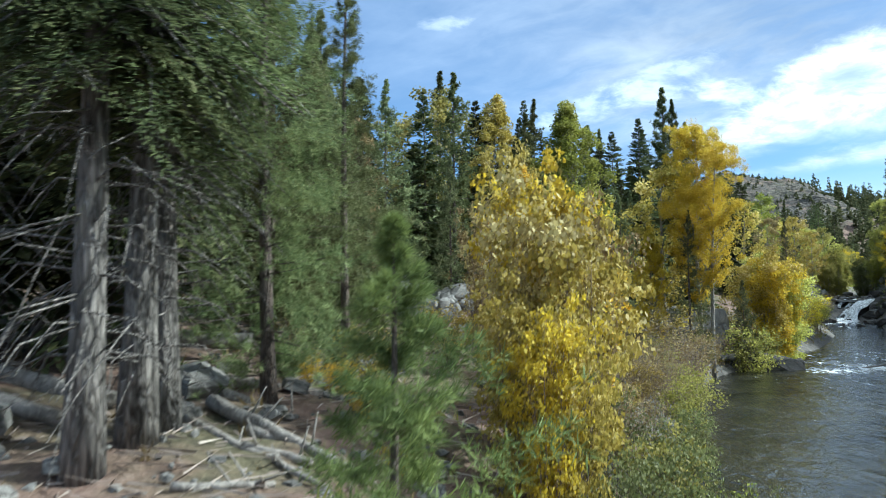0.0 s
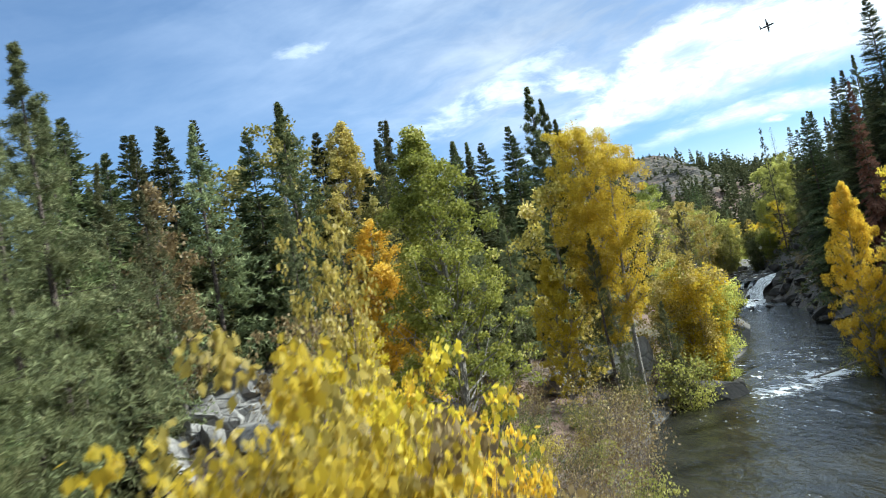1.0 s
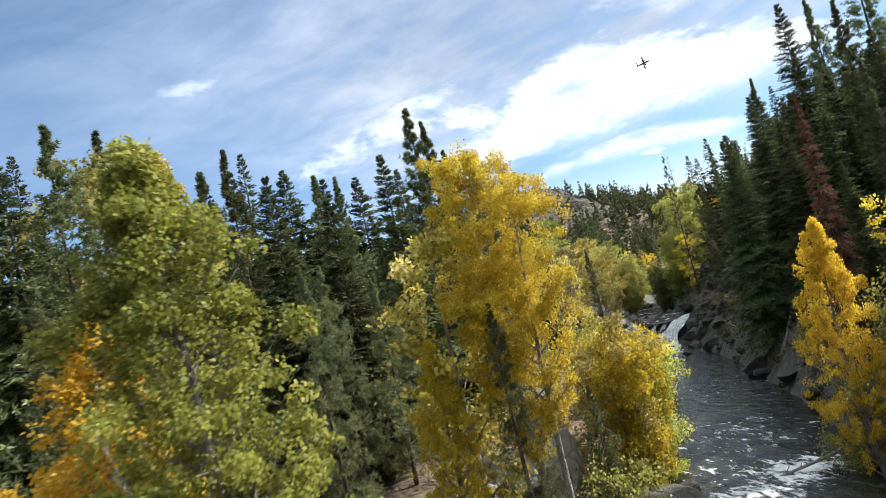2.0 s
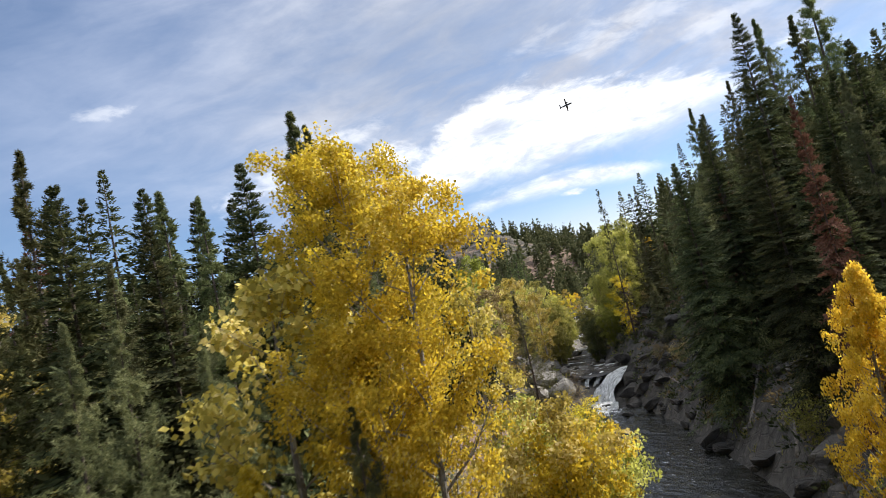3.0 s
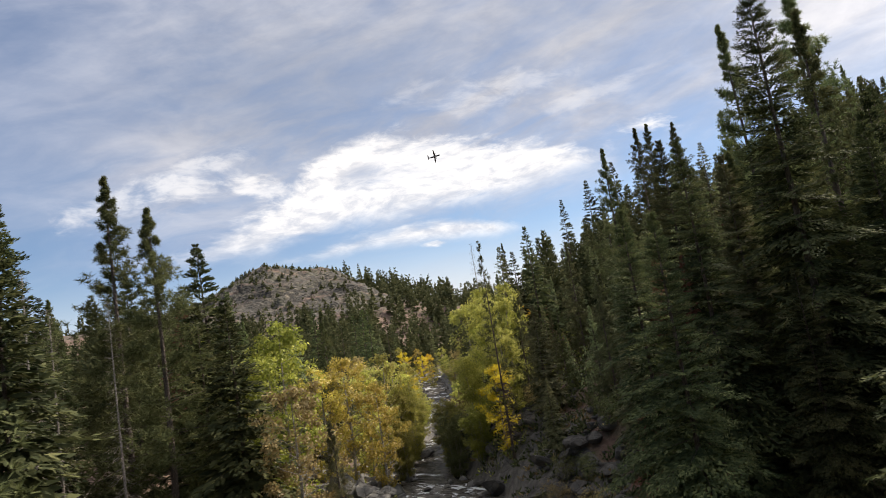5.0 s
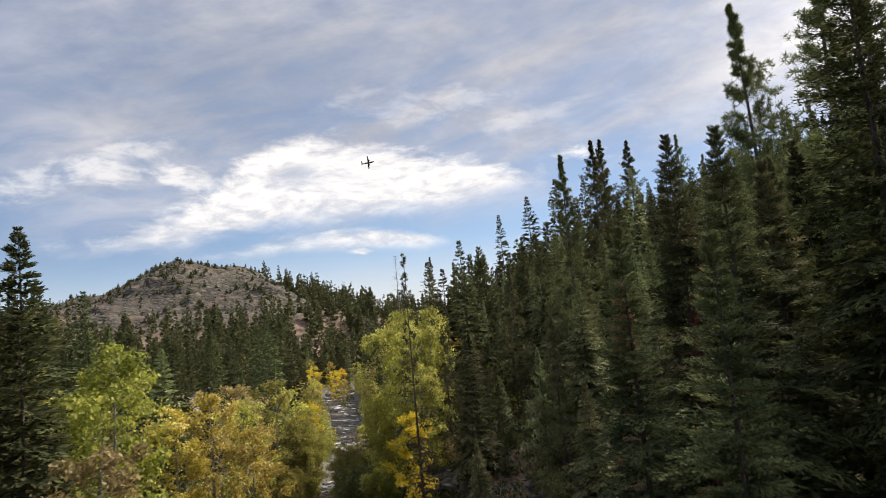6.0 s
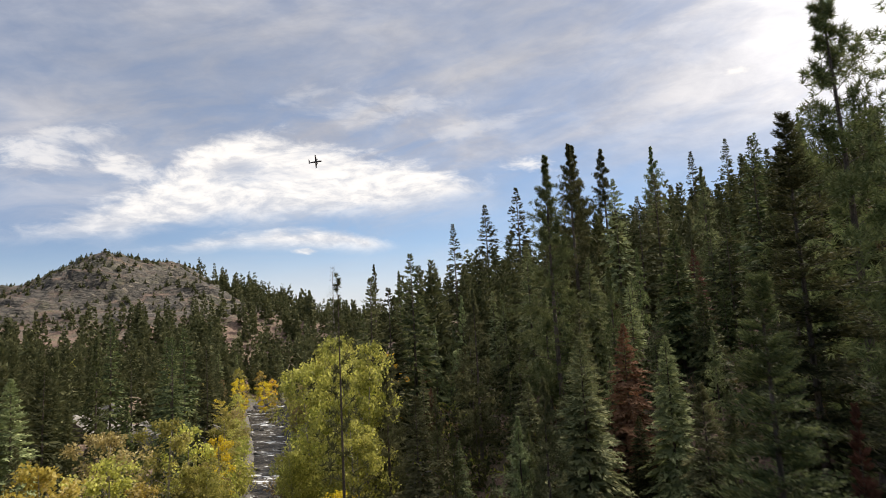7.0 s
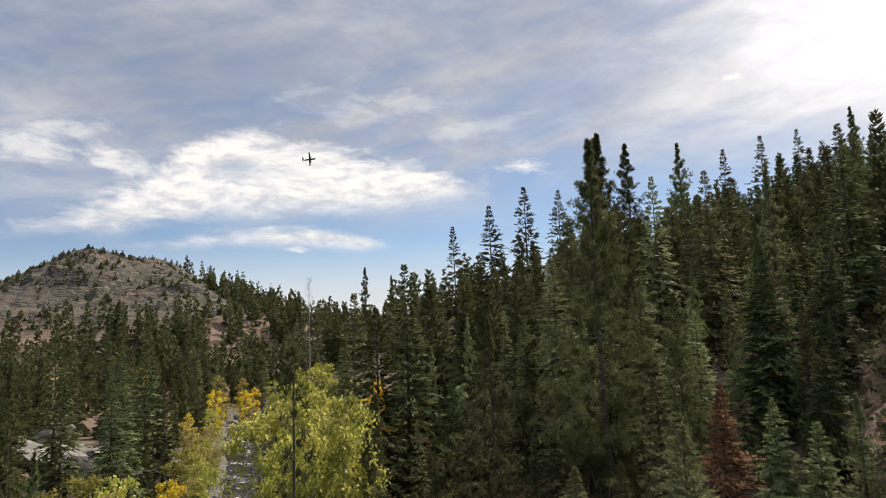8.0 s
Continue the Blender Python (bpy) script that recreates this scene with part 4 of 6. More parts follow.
# pale ledges on the other side of the falls
for k in range(34):
    x, y = rng.normal(53.6, 2.6), rng.normal(104.5, 3.4)
    if river(x, y)[0][0] > 0.3:
        boulder(x, y, rng.uniform(0.9, 2.8), False, rng.uniform(0.45, 0.7), 0.1, "pale cracked granite ledge beside the falls")
for x, y, s, z in ((60.2, 100.6, 1.3, 4.4), (59.3, 101.9, 1.0, 4.4), (58.6, 100.4, 1.5, 3.4), (57.6, 101.4, 1.3, 3.3), (58.0, 103.2, 1.9, 4.6), (56.4, 103.4, 2.4, 4.4), (55.0, 101.6, 2.2, 3.3), (61.6, 96.6, 2.2, 4.9), (60.2, 95.6, 2.4, 3.9), (58.8, 94.6, 2.0, 3.0), (62.8, 95.4, 2.8, 5.6), (57.0, 92.2, 1.5, 2.0), (55.2, 94.9, 1.0, 2.2), (53.6, 96.9, 1.6, 2.3), (52.2, 94.6, 1.4, 2.0), (54.6, 90.6, 0.9, 1.6), (52.6, 91.6, 0.8, 1.7)):
    boulder(x, y, s, True, 0.7, 0.0, z=z)
# stones in the upper river and along its edges, joined
def stone_heap(name, rows, mat, label):
    """Many small boulders in one mesh: rows of x, y, z, size, flatness."""
    bm = bmesh.new()
    bmesh.ops.create_icosphere(bm, subdivisions=2, radius=1.0)
    ball = np.array([v.co for v in bm.verts])
    face = [tuple(v.index for v in f.verts) for f in bm.faces]
    bm.free()
    rg = np.random.default_rng(len(rows))
    pieces = []
    for x, y, z, size, flat in rows:
        v = ball.copy()
        for _ in range(9):
            nrm = unit(rg.normal(size=3))
            over = np.maximum(v @ nrm - rg.uniform(0.4, 0.8), 0)
            v -= over[:, None] * nrm * 0.95
        pieces.append((v * (size * 0.72, size * 0.72 * rg.uniform(0.6, 1.1), size * flat * 0.72) + (x, y, z), face))
    return tagged(new(name, solid(name, pieces, mat, False)), label, "stones", kind="stuff")


rows = []
for k in range(420):
    i = int(rng.uniform(FALL_TOP + 3, 345))
    off = rng.choice((-1, 1)) * HALF[i] * (1.6 * rng.uniform(0.02, 1.0) ** (0.3 if k % 4 else 1.0))
    rows.append((MID[i][0] + ALONG[i][1] * off, MID[i][1] - ALONG[i][0] * off, LEVEL[i] + 0.02 + max(0, abs(off) - HALF[i]) * 0.3, rng.uniform(0.3, 1.0) * (2.4 if k % 7 == 0 else 1.0), rng.uniform(0.5, 0.8)))
stone_heap("river_stones", rows[:230], ROCK, "grey stones standing in the shallow upper river")
stone_heap("wet_river_stones", rows[230:], DARKROCK, "dark wet stones in the shallow upper river")
rows = []
for k in range(260):
    i = int(rng.uniform(126, 250))
    off = HALF[i] + rng.uniform(0, 11)
    x, y = MID[i][0] + ALONG[i][1] * off, MID[i][1] - ALONG[i][0] * off
    rows.append((x, y, float(ground(x, y)[0]) + 0.1, rng.uniform(0.3, 1.3), 0.6))
stone_heap("slope_stones", rows, DARKROCK, "dark broken stones on the steep shaded bank")
# the outcrop behind the willows, and the stony slope in the wood
for x, y, s, flat in ((19.6, 55.2, 3.2, 0.7), (21.6, 56.2, 3.6, 0.75), (17.4, 54.6, 2.4, 0.6), (23.2, 54.6, 2.0, 0.5), (22.0, 53.2, 1.6, 0.5), (20.6, 52.6, 1.3, 0.5), (15.6, 53.6, 2.2, 0.6)):
    boulder(x, y, s, False, flat, 0.1, "weathered grey rock outcrop above the river")
for k in range(70):
    x, y = rng.normal(-2.6, 2.4), rng.normal(56.5, 2.6)
    if river(x, y)[0][0] > 4:
        boulder(x, y, rng.uniform(1.0, 2.8) * (1.0 if k > 14 else 1.5), False, rng.uniform(0.55, 0.9), 0.25, "angular grey granite block on the stony slope")
for k in range(55):
    x, y = rng.normal(-2.4, 1.9), rng.normal(44.0, 3.6)
    boulder(x, y, rng.uniform(0.7, 2.0), False, rng.uniform(0.55, 0.9), 0.2, "angular grey granite block on the stony slope")
for k in range(40):
    x, y = rng.uniform(-9, 0.5), rng.uniform(8, 30)
    boulder(x, y, rng.uniform(0.15, 0.6) * (2.0 if k % 9 == 0 else 1.0), False, 0.6, 0.15, "loose grey stone on the forest floor")
for k in range(16):
    x, y = rng.normal(89, 5), rng.normal(177, 6)
    if river(x, y)[0][0] > 0:
        boulder(x, y, rng.uniform(2.0, 5.0), False, 0.6, 0.1, "big pale granite slab beside the upper river")


def log(x0, y0, x1, y1, r0, r1, seed, lift=0.0, label="fallen grey log lying on the forest floor"):
    """A fallen trunk with broken stubs, lying on the ground."""
    rg = np.random.default_rng(seed)
    path = []
    for t in np.linspace(0, 1, 7):
        x, y = x0 + (x1 - x0) * t, y0 + (y1 - y0) * t
        path.append((x + rg.normal() * 0.03, y + rg.normal() * 0.03, (float(ground(x0, y0)[0]) * (1 - t) + float(ground(x1, y1)[0]) * t) + r0 * 0.7 + lift * t))
    pieces = [tube(path, list(np.linspace(r0, r1, 7)), 9)]
    for k in range(5):
        t = rg.uniform(0.2, 0.95)
        p = Vector(path[0]).lerp(Vector(path[-1]), t)
        d = Vector(unit(rg.normal(size=3) + (0, 0, 0.6)))
        pieces.append(tube([p, p + d * rg.uniform(0.25, 0.8)], [0.03, 0.012], 5))
    return tagged(new("fallen_log", solid("fallen_log", pieces, DEADWOOD)), label, "log", "fallen logs")


log(-5.2, 14.5, 0.2, 13.0, 0.20, 0.13, 1)
log(-4.6, 13.4, -1.2, 10.6, 0.16, 0.09, 2)
log(-4.9, 12.6, -1.8, 10.0, 0.10, 0.05, 3)
log(-12.5, 14.2, -6.6, 13.4, 0.26, 0.2, 4)
log(-12.0, 16.5, -5.0, 18.5, 0.30, 0.22, 5, 0.5)
log(-10.5, 12.4, -7.0, 12.0, 0.2, 0.16, 6)
log(-7.2, 8.6, -5.9, 7.2, 0.07, 0.04, 7)
log(-3.4, 11.4, -2.2, 10.9, 0.09, 0.07, 8)
log(-6.8, 15.4, -1.0, 15.9, 0.17, 0.10, 21)
log(-11.5, 11.2, -7.4, 10.4, 0.18, 0.12, 22)
log(-4.0, 9.2, -2.6, 9.9, 0.08, 0.05, 23)
log(-8.6, 7.4, -7.0, 6.6, 0.10, 0.06, 24)
log(-3.6, 12.2, 0.4, 11.6, 0.12, 0.06, 25)
for a, b, c, d, e in ((44, 62, 47.5, 64.5, 11), (48, 69, 51.5, 70.2, 12), (51, 74, 55, 77, 13), (46, 60, 48, 63.5, 14), (53, 80, 58, 80.5, 15), (55.5, 82.5, 57, 86.5, 16), (36.5, 50.2, 31.0, 52.4, 17)):
    log(a, b, c, d, 0.13, 0.05, e, 0.8, "bare fallen trunk on the steep bank")

# ---- kinds of trees ----
for k in range(3):
    tree_kind(f"fir_hi{k}", "fir_tree", *conifer(100 + k, 20, 4.0 + 0.4 * k, 192, 80, clear=0.03 + 0.04 * k, sticks_every=3, breadth=0.8), BARK, FIR)
for k in range(4):
    tree_kind(f"fir_mid{k}", "fir_tree", *conifer(120 + k, 20, 4.1 + 0.4 * k, 168, 45, clear=0.03 + 0.03 * k, breadth=1.0, slim=1.15, sparse=0.02 * k, sticks_every=6), BARK, FIR)
for k in range(3):
    t, l, c = conifer(140 + k, 20, 3.6 + 0.4 * k, 150, 20, clear=0.03, breadth=1.1, slim=1.5)
    tree_kind(f"fir_low{k}", "fir_tree", t, None, c, BARK, FIR)
for k in range(2):
    tree_kind(f"pine_hi{k}", "pine_tree", *conifer(160 + k, 20, 4.4, 120, 17, clear=0.05 + 0.07 * k, pine=True, slim=0.62, many=20), BARK, PINE)
for k in range(3):
    tree_kind(f"pine_mid{k}", "pine_tree", *conifer(170 + k, 20, 4.0 + 0.35 * k, 120, 13, clear=0.05 + 0.07 * k, pine=True, breadth=1.0, slim=1.5), BARK, PINE)
tree_kind("pine_near", "pine_tree", *conifer(165, 20, 4.2, 150, 26, clear=0.05, pine=True, breadth=0.62, slim=0.42, many=26), BARK, PINE)
tree_kind("fir_near", "fir_tree", *conifer(105, 20, 4.3, 210, 240, clear=0.04, sticks_every=2, breadth=0.40), BARK, FIR)
t, l, c = conifer(180, 20, 3.3, 120, 8, clear=0.08, pine=True, breadth=1.15, slim=1.9, many=7)
tree_kind("pine_low0", "pine_tree", t, None, c, BARK, PINE)
tree_kind("pine_thin", "pine_tree", *conifer(186, 20, 1.9, 95, 4, clear=0.22, pine=True, sparse=0.3, dead_low=80, sticks_every=1, thick=0.006, stout=1.8, many=12), BARK, PINE)
tree_kind("sapling", "pine_sapling", *conifer(187, 4.4, 1.7, 60, 30, clear=0.03, pine=True, thick=0.012, breadth=1.0, slim=0.42, many=14), BARK, FRESH)
for k in range(2):
    tree_kind(f"old_fir{k}", "old_fir_tree", *conifer(190 + k, 19, 3.9, 168, 430, clear=0.33 + 0.05 * k, thick=0.0165, dead_low=85, droop=0.6, sides=16, breadth=0.27, slim=0.8, sparse=0.0), OLDBARK, OLDGREEN)
tree_kind("snag", "dead_tree", *conifer(200, 20, 1.9, 180, 15, clear=0.08, droop=0.45, breadth=1.0, slim=0.14, sticks_every=1, thick=0.007), DEADWOOD, TWIG)
tree_kind("cotton_big", "cottonwood_tree", *broadleaf(211, 17, 2.7, 1, 60, 56000, 0.078, low=0.42, rise=0.9, shape=EGG, clump=0.5, rounded=True, lean=-0.04, uneven=0.9), PALEBARK, YELLOW)
tree_kind("cotton_twin", "cottonwood_tree", *broadleaf(213, 17, 2.8, 2, 38, 56000, 0.078, low=0.38, rise=0.9, shape=EGG, clump=0.48, rounded=True, splay=0.3, uneven=0.9), PALEBARK, YELLOW)
tree_kind("cotton_cone", "cottonwood_tree", *broadleaf(212, 16, 3.2, 1, 110, 42000, 0.105, low=0.05, rise=0.95, shape=CONE, clump=0.44, rounded=True, uneven=0.9), PALEBARK, YELLOW)
tree_kind("cotton_cone_b", "cottonwood_tree", *broadleaf(214, 16, 3.6, 2, 56, 34000, 0.115, low=0.04, rise=1.0, shape=CONE, clump=0.46, rounded=True, splay=0.2, uneven=0.9), PALEBARK, YELLOW)
for k in range(2):
    tree_kind(f"cotton_mid{k}", "cottonwood_tree", *broadleaf(215 + k, 12, 2.7, 2, 22, 9000, 0.19, low=0.1, shape=COLUMN, clump=0.62), PALEBARK, YELLOW)
for k in range(3):
    tree_kind(f"aspen{k}", "aspen_tree", *broadleaf(220 + k, 12, 2.1 + 0.25 * k, 1, 34, 5200, 0.20, low=0.08, shape=(CONE, EGG, COLUMN)[k], clump=0.52), PALEBARK, YELLOW)
tree_kind("aspen_far", "aspen_tree", *broadleaf(224, 12, 2.2, 1, 26, 2200, 0.32, low=0.06, shape=COLUMN, clump=0.55), PALEBARK, YELLOW)
tree_kind("bush_far", "willow_bush", *broadleaf(225, 3.0, 1.5, 6, 6, 700, 0.24, low=0.1, rise=1.0, shape=VASE, clump=0.45), TWIG, LIME)
tree_kind("willow_hi", "willow_tree", *broadleaf(226, 9, 1.9, 8, 16, 20000, 0.135, low=0.04, rise=1.3, shape=VASE, clump=0.42, splay=0.4), PALEBARK, LIME)
tree_kind("thicket", "willow_tree", *broadleaf(228, 5.5, 1.15, 7, 15, 6500, 0.115, low=0.03, rise=1.5, shape=VASE, clump=0.30, hang=0.9, uneven=1.2, splay=0.5), TWIG, GOLD)
tree_kind("willow_open", "willow_tree", *broadleaf(227, 9, 1.8, 8, 12, 4200, 0.16, low=0.05, rise=1.6, shape=VASE, clump=0.36, hang=0.9, uneven=2.2, splay=0.45), TWIG, GOLD)
for k in range(2):
    tree_kind(f"bush{k}", "willow_bush", *broadleaf(230 + k, 3.0, 1.5, 9, 8, 2400, 0.12, low=0.12, rise=1.0, shape=VASE, clump=0.34), TWIG, LIME)
tree_kind("twigs", "bare_bush", *broadleaf(236, 3.0, 1.4, 14, 14, 700, 0.10, low=0.2, rise=1.1, shape=VASE, clump=0.34), TWIG, BROWN)

HIGH = {"fir": 20, "pine": 20, "old": 19, "snag": 20, "cotton_big": 17, "cotton_twin": 17, "cotton_cone": 16, "cotton_cone_b": 16, "cotton": 12, "aspen": 12, "aspen_far": 12, "bush_far": 3, "willow": 9, "thicket": 5.5, "bush": 3, "twigs": 3, "sapling": 4.4}
WORDS = {
    "fir": ("tall dark green fir tree with drooping boughs", "fir tree", "conifers"), "pine": ("green pine tree with tufted open branches", "pine tree", "conifers"),
    "greypine": ("dull grey-green pine standing in the wood", "pine tree", "conifers"), "greyfir": ("grey-green fir tree with full layered boughs", "fir tree", "conifers"), "dead": ("dead fir with rust-red needles", "dead tree", "dead conifers"),
    "snag": ("bare grey dead conifer with thin branches", "dead tree", "dead conifers"), "old": ("old fir with thick grey bark and dead lower branches", "fir tree", "conifers")}
TINTS = {"YELLOW": (YELLOW, "golden yellow"), "ORANGE": (ORANGE, "orange-yellow"), "LIME": (LIME, "yellow-green"), "GREEN": (GREEN, "still green"), "BROWN": (BROWN, "fading brown"), "GOLD": (GOLD, "golden olive"), "OLIVE": (OLIVE, "dull olive-green")}
VALLEY = np.array([(0.0, -2.0), (5.0, 15.0), (13.5, 32.0), (24.0, 49.0), (36.0, 64.0), (52.0, 82.0)])
STOOD = []


def near(x, y):
    """Distance from the line that runs up the valley."""
    best = 1e9
    for a, b in zip(VALLEY[:-1], VALLEY[1:]):
        t = float(np.clip(((x - a[0]) * (b[0] - a[0]) + (y - a[1]) * (b[1] - a[1])) / ((b - a) @ (b - a)), 0, 1))
        best = min(best, math.hypot(x - a[0] - t * (b[0] - a[0]), y - a[1] - t * (b[1] - a[1])))
    return best


tree_rng = np.random.default_rng(23)


def stand(kind, x, y, high, tint="", wide=1.0, form="", tilt=0.0, z=None):
    """A tree of a kind, in the detail that its distance calls for."""
    d, r = near(x, y), int(tree_rng.integers(100))
    level = "hi" if d < 18 and high > 8 else "mid" if d < 44 and (d < 32 or high > 8) else "low"
    mat = None
    if kind in ("fir", "greyfir", "dead"):
        proto = "fir_" + {"hi": f"hi{r % 3}", "mid": f"mid{r % 4}", "low": f"low{r % 3}"}[level]
        # firs meant to look sunlit get the paler needle colour
        mat = {"dead": RED, "greyfir": GREY_SUNLIT}.get(kind, FIR)
        if kind == "fir" and level == "hi" and d < 13:
            proto = "fir_near"
        if kind == "dead" and level == "hi":
            proto = f"fir_mid{r % 4}"
    elif kind in ("pine", "greypine"):
        proto = "pine_" + {"hi": f"hi{r % 2}", "mid": f"mid{r % 3}", "low": "low0"}[level]
        mat = GREY_SUNLIT if kind == "greypine" else PINE
        if level == "hi" and d < 11:
            proto = "pine_near"
    elif kind == "cotton":
        proto = f"cotton_mid{r % 2}"
    elif kind == "aspen":
        proto = f"aspen{r % 3}" if d < 48 else "aspen_far"
    elif kind == "bush":
        proto = f"bush{r % 2}" if d < 34 else "bush_far"
    else:
        proto = kind
    if form:
        proto = form
    size = high / HIGH.get(proto, HIGH.get(proto.split("_")[0].rstrip("0123456789"), 20))
    if tint:
        mat, word = TINTS[tint]
        label, category, group = {"cotton": (f"{word} cottonwood tree with pale trunks", "cottonwood", "autumn trees"), "aspen": (f"slender {word} aspen near the river", "aspen", "autumn trees"),
                                  "willow_hi": (f"{word} many-stemmed willow on the bank", "willow", "autumn trees"), "bush": (f"{word} willow bush on the river bank", "bush", "bank bushes")}[kind]
    elif kind in WORDS:
        label, category, group = WORDS[kind]
    else:
        label, category, group = {"sapling": ("young green pine sapling by the path", "pine tree", "conifers"), "twigs": ("leafless grey-brown bush on the bank", "bush", "bank bushes"),
                                  "old_fir0": WORDS["old"], "old_fir1": WORDS["old"]}[kind]
    STOOD.append((x, y, high))
    name = "dead_fir" if kind == "dead" else ""
    return place_tree(proto, x, y, size, float(tree_rng.uniform(0, 6.28)), mat, label, category, group, name, wide=wide * float(tree_rng.uniform(0.9, 1.1)), tilt=tilt, z=z)


# ---- the trees that stand out ----
stand("old_fir0", -5.5, 9.7, 19.0)
stand("old_fir1", -5.15, 10.9, 18.0)
stand("old_fir0", -5.0, 11.9, 16.0)
stand("old_fir1", -9.4, 12.6, 18.0)
stand("fir", -8.0, 17.0, 17.0)
stand("fir", -11.5, 18.0, 18.0)
stand("pine", -3.6, 14.2, 14.5)
stand("pine", -2.4, 18.5, 12.5)
stand("pine", -5.2, 21.5, 15.0)
stand("greypine", -4.4, 24.5, 12.0)
stand("greypine", -6.4, 27.0, 15.0)
stand("greypine", -5.4, 31.0, 13.0)
stand("pine", -5.6, 36.0, 14.0)
stand("sapling", -0.6, 6.4, 4.7, wide=1.2)
stand("willow_hi", 3.0, 25.5, 8.4, "GOLD", 0.55, "willow_open")
stand("willow_hi", 2.2, 29.5, 6.4, "BROWN", 0.7, "willow_open")
stand("willow_hi", 1.9, 27.2, 6.4, "BROWN", 0.7, "willow_open")
for k, (x, y, h) in enumerate(((1.6, 12.4, 4.5), (1.9, 11.2, 4.2), (2.5, 11.6, 4.6), (2.1, 13.8, 5.8), (2.8, 13.4, 5.6), (2.1, 15.4, 6.2), (2.6, 15.8, 6.4), (3.3, 16.2, 5.6), (3.2, 18.6, 6.4), (4.2, 19.8, 6.0), (2.9, 20.2, 6.2), (4.8, 21.8, 5.2))):
    stand("willow_hi", x + (0.2 if y > 13 else 0.0), y, h * (1.12 if 13 < y < 17 else 1.0), ("GOLD", "YELLOW", "GOLD", "BROWN")[k % 4] if y < 17 else ("YELLOW", "ORANGE")[k % 2], 0.8, "thicket")
stand("cotton", 3.6, 23.6, 5.6, "YELLOW", 1.1, "cotton_cone_b")
stand("willow_hi", 4.4, 23.6, 4.4, "YELLOW", 0.9, "willow_open")
stand("willow_hi", 5.8, 26.6, 3.6, "BROWN", 0.9, "willow_open")
stand("willow_hi", 7.6, 30.0, 3.6, "GREEN", 0.9, "willow_open")
stand("cotton", 6.9, 35.2, 13.3, "GREEN", 1.0, "cotton_cone")
stand("cotton", 4.9, 38.6, 10.6, "ORANGE", 1.1, "cotton_cone_b")
stand("cotton", 3.6, 31.4, 6.8, "YELLOW", 1.0, "cotton_cone_b")
stand("cotton", 5.2, 40.5, 11.5, "LIME", 0.8, "cotton_cone_b")
stand("aspen", -5.0, 49.0, 13.2, "BROWN")
stand("cotton", 6.7, 66.6, 20.6, "GOLD", 0.85, "cotton_cone")
stand("aspen", 15.6, 49.8, 9.2, "YELLOW", 0.75, "cotton_cone")
stand("cotton", 19.4, 50.4, 17.5, "YELLOW", 0.88, "cotton_big")
stand("willow_hi", 67.0, 107.2, 4.8, "GREEN", 1.4)
stand("willow_hi", 69.8, 110.6, 8.5, "LIME", 0.8)
stand("willow_hi", 67.3, 111.4, 6.4, "OLIVE", 1.0)
stand("willow_hi", 70.4, 116.6, 7.0, "LIME", 1.0)
stand("willow_hi", 64.6, 116.4, 6.6, "LIME", 0.9)
stand("willow_hi", 62.4, 117.0, 4.0, "LIME", 1.2)
stand("willow_hi", 71.4, 125.4, 9.5, "LIME", 0.9)
stand("willow_hi", 73.2, 127.8, 7.0, "LIME", 1.1)
stand("willow_hi", 74.8, 130.0, 5.5, "LIME", 1.2)
stand("cotton", 19.1, 48.6, 16.9, "YELLOW", 0.82, "cotton_twin", z=-0.2)
stand("cotton", 25.6, 56.2, 9.6, "GOLD", 1.2)
stand("cotton", 28.2, 59.6, 8.8, "LIME", 1.25)
stand("pine", 24.4, 70.0, 21.8, wide=0.75)
stand("fir", 19.8, 66.2, 19.0)
stand("fir", 14.7, 106.8, 26.0)
stand("pine", 1.6, 88.0, 26.7)
stand("fir", -12.0, 122.0, 32.0)
stand("fir", 59.0, 70.7, 23.0)
stand("pine", 68.1, 73.0, 20.7)
stand("dead", 40.8, 53.9, 15.4, "", 0.48, "fir_hi0")
stand("aspen", 33.7, 47.8, 12.6, "ORANGE", 0.8, "cotton_cone")
stand("aspen", 17.2, 51.6, 14.0, "GOLD", 1.05, "aspen1")
stand("willow_hi", 27.2, 56.2, 9.6, "YELLOW", 1.1)
stand("willow_hi", 28.8, 57.4, 9.0, "LIME", 1.1)
stand("greypine", 23.4, 52.9, 7.2)
stand("bush", 23.8, 51.9, 3.8, "LIME")
stand("bush", 34.9, 48.8, 3.4, "LIME")
stand("bush", 34.2, 49.9, 2.6, "LIME")
stand("bush", 35.2, 45.6, 3.6, "LIME")
stand("bush", 36.6, 50.4, 2.8, "GREEN")
stand("aspen", 36.0, 44.5, 9.0, "YELLOW")
stand("fir", 61.3, 78.9, 18.5)
stand("pine", 62.0, 75.2, 15.9)
stand("pine", 73.0, 80.8, 23.0, wide=0.8, form="pine_hi1")
stand("pine", 77.4, 77.8, 23.0, wide=1.1, form="pine_hi0")
stand("greyfir", 61.0, 74.9, 15.8, "", 0.9, "fir_hi1")
stand("dead", 59.6, 77.6, 12.4, "", 0.5, "fir_hi0")
# firs with sunlight put into their needle colour
stand("greyfir", 64.4, 86.6, 8.0)
stand("greyfir", 68.2, 84.8, 9.5)
stand("greypine", 67.0, 90.4, 9.0)
stand("greyfir", 71.0, 91.2, 9.0)
stand("greyfir", 74.6, 93.6, 9.5)
stand("pine", 80.9, 99.4, 17.4, form="pine_hi0")
stand("pine", 101.5, 111.2, 18.5, form="pine_hi0")
stand("greypine", 68.5, 93.0, 7.0)
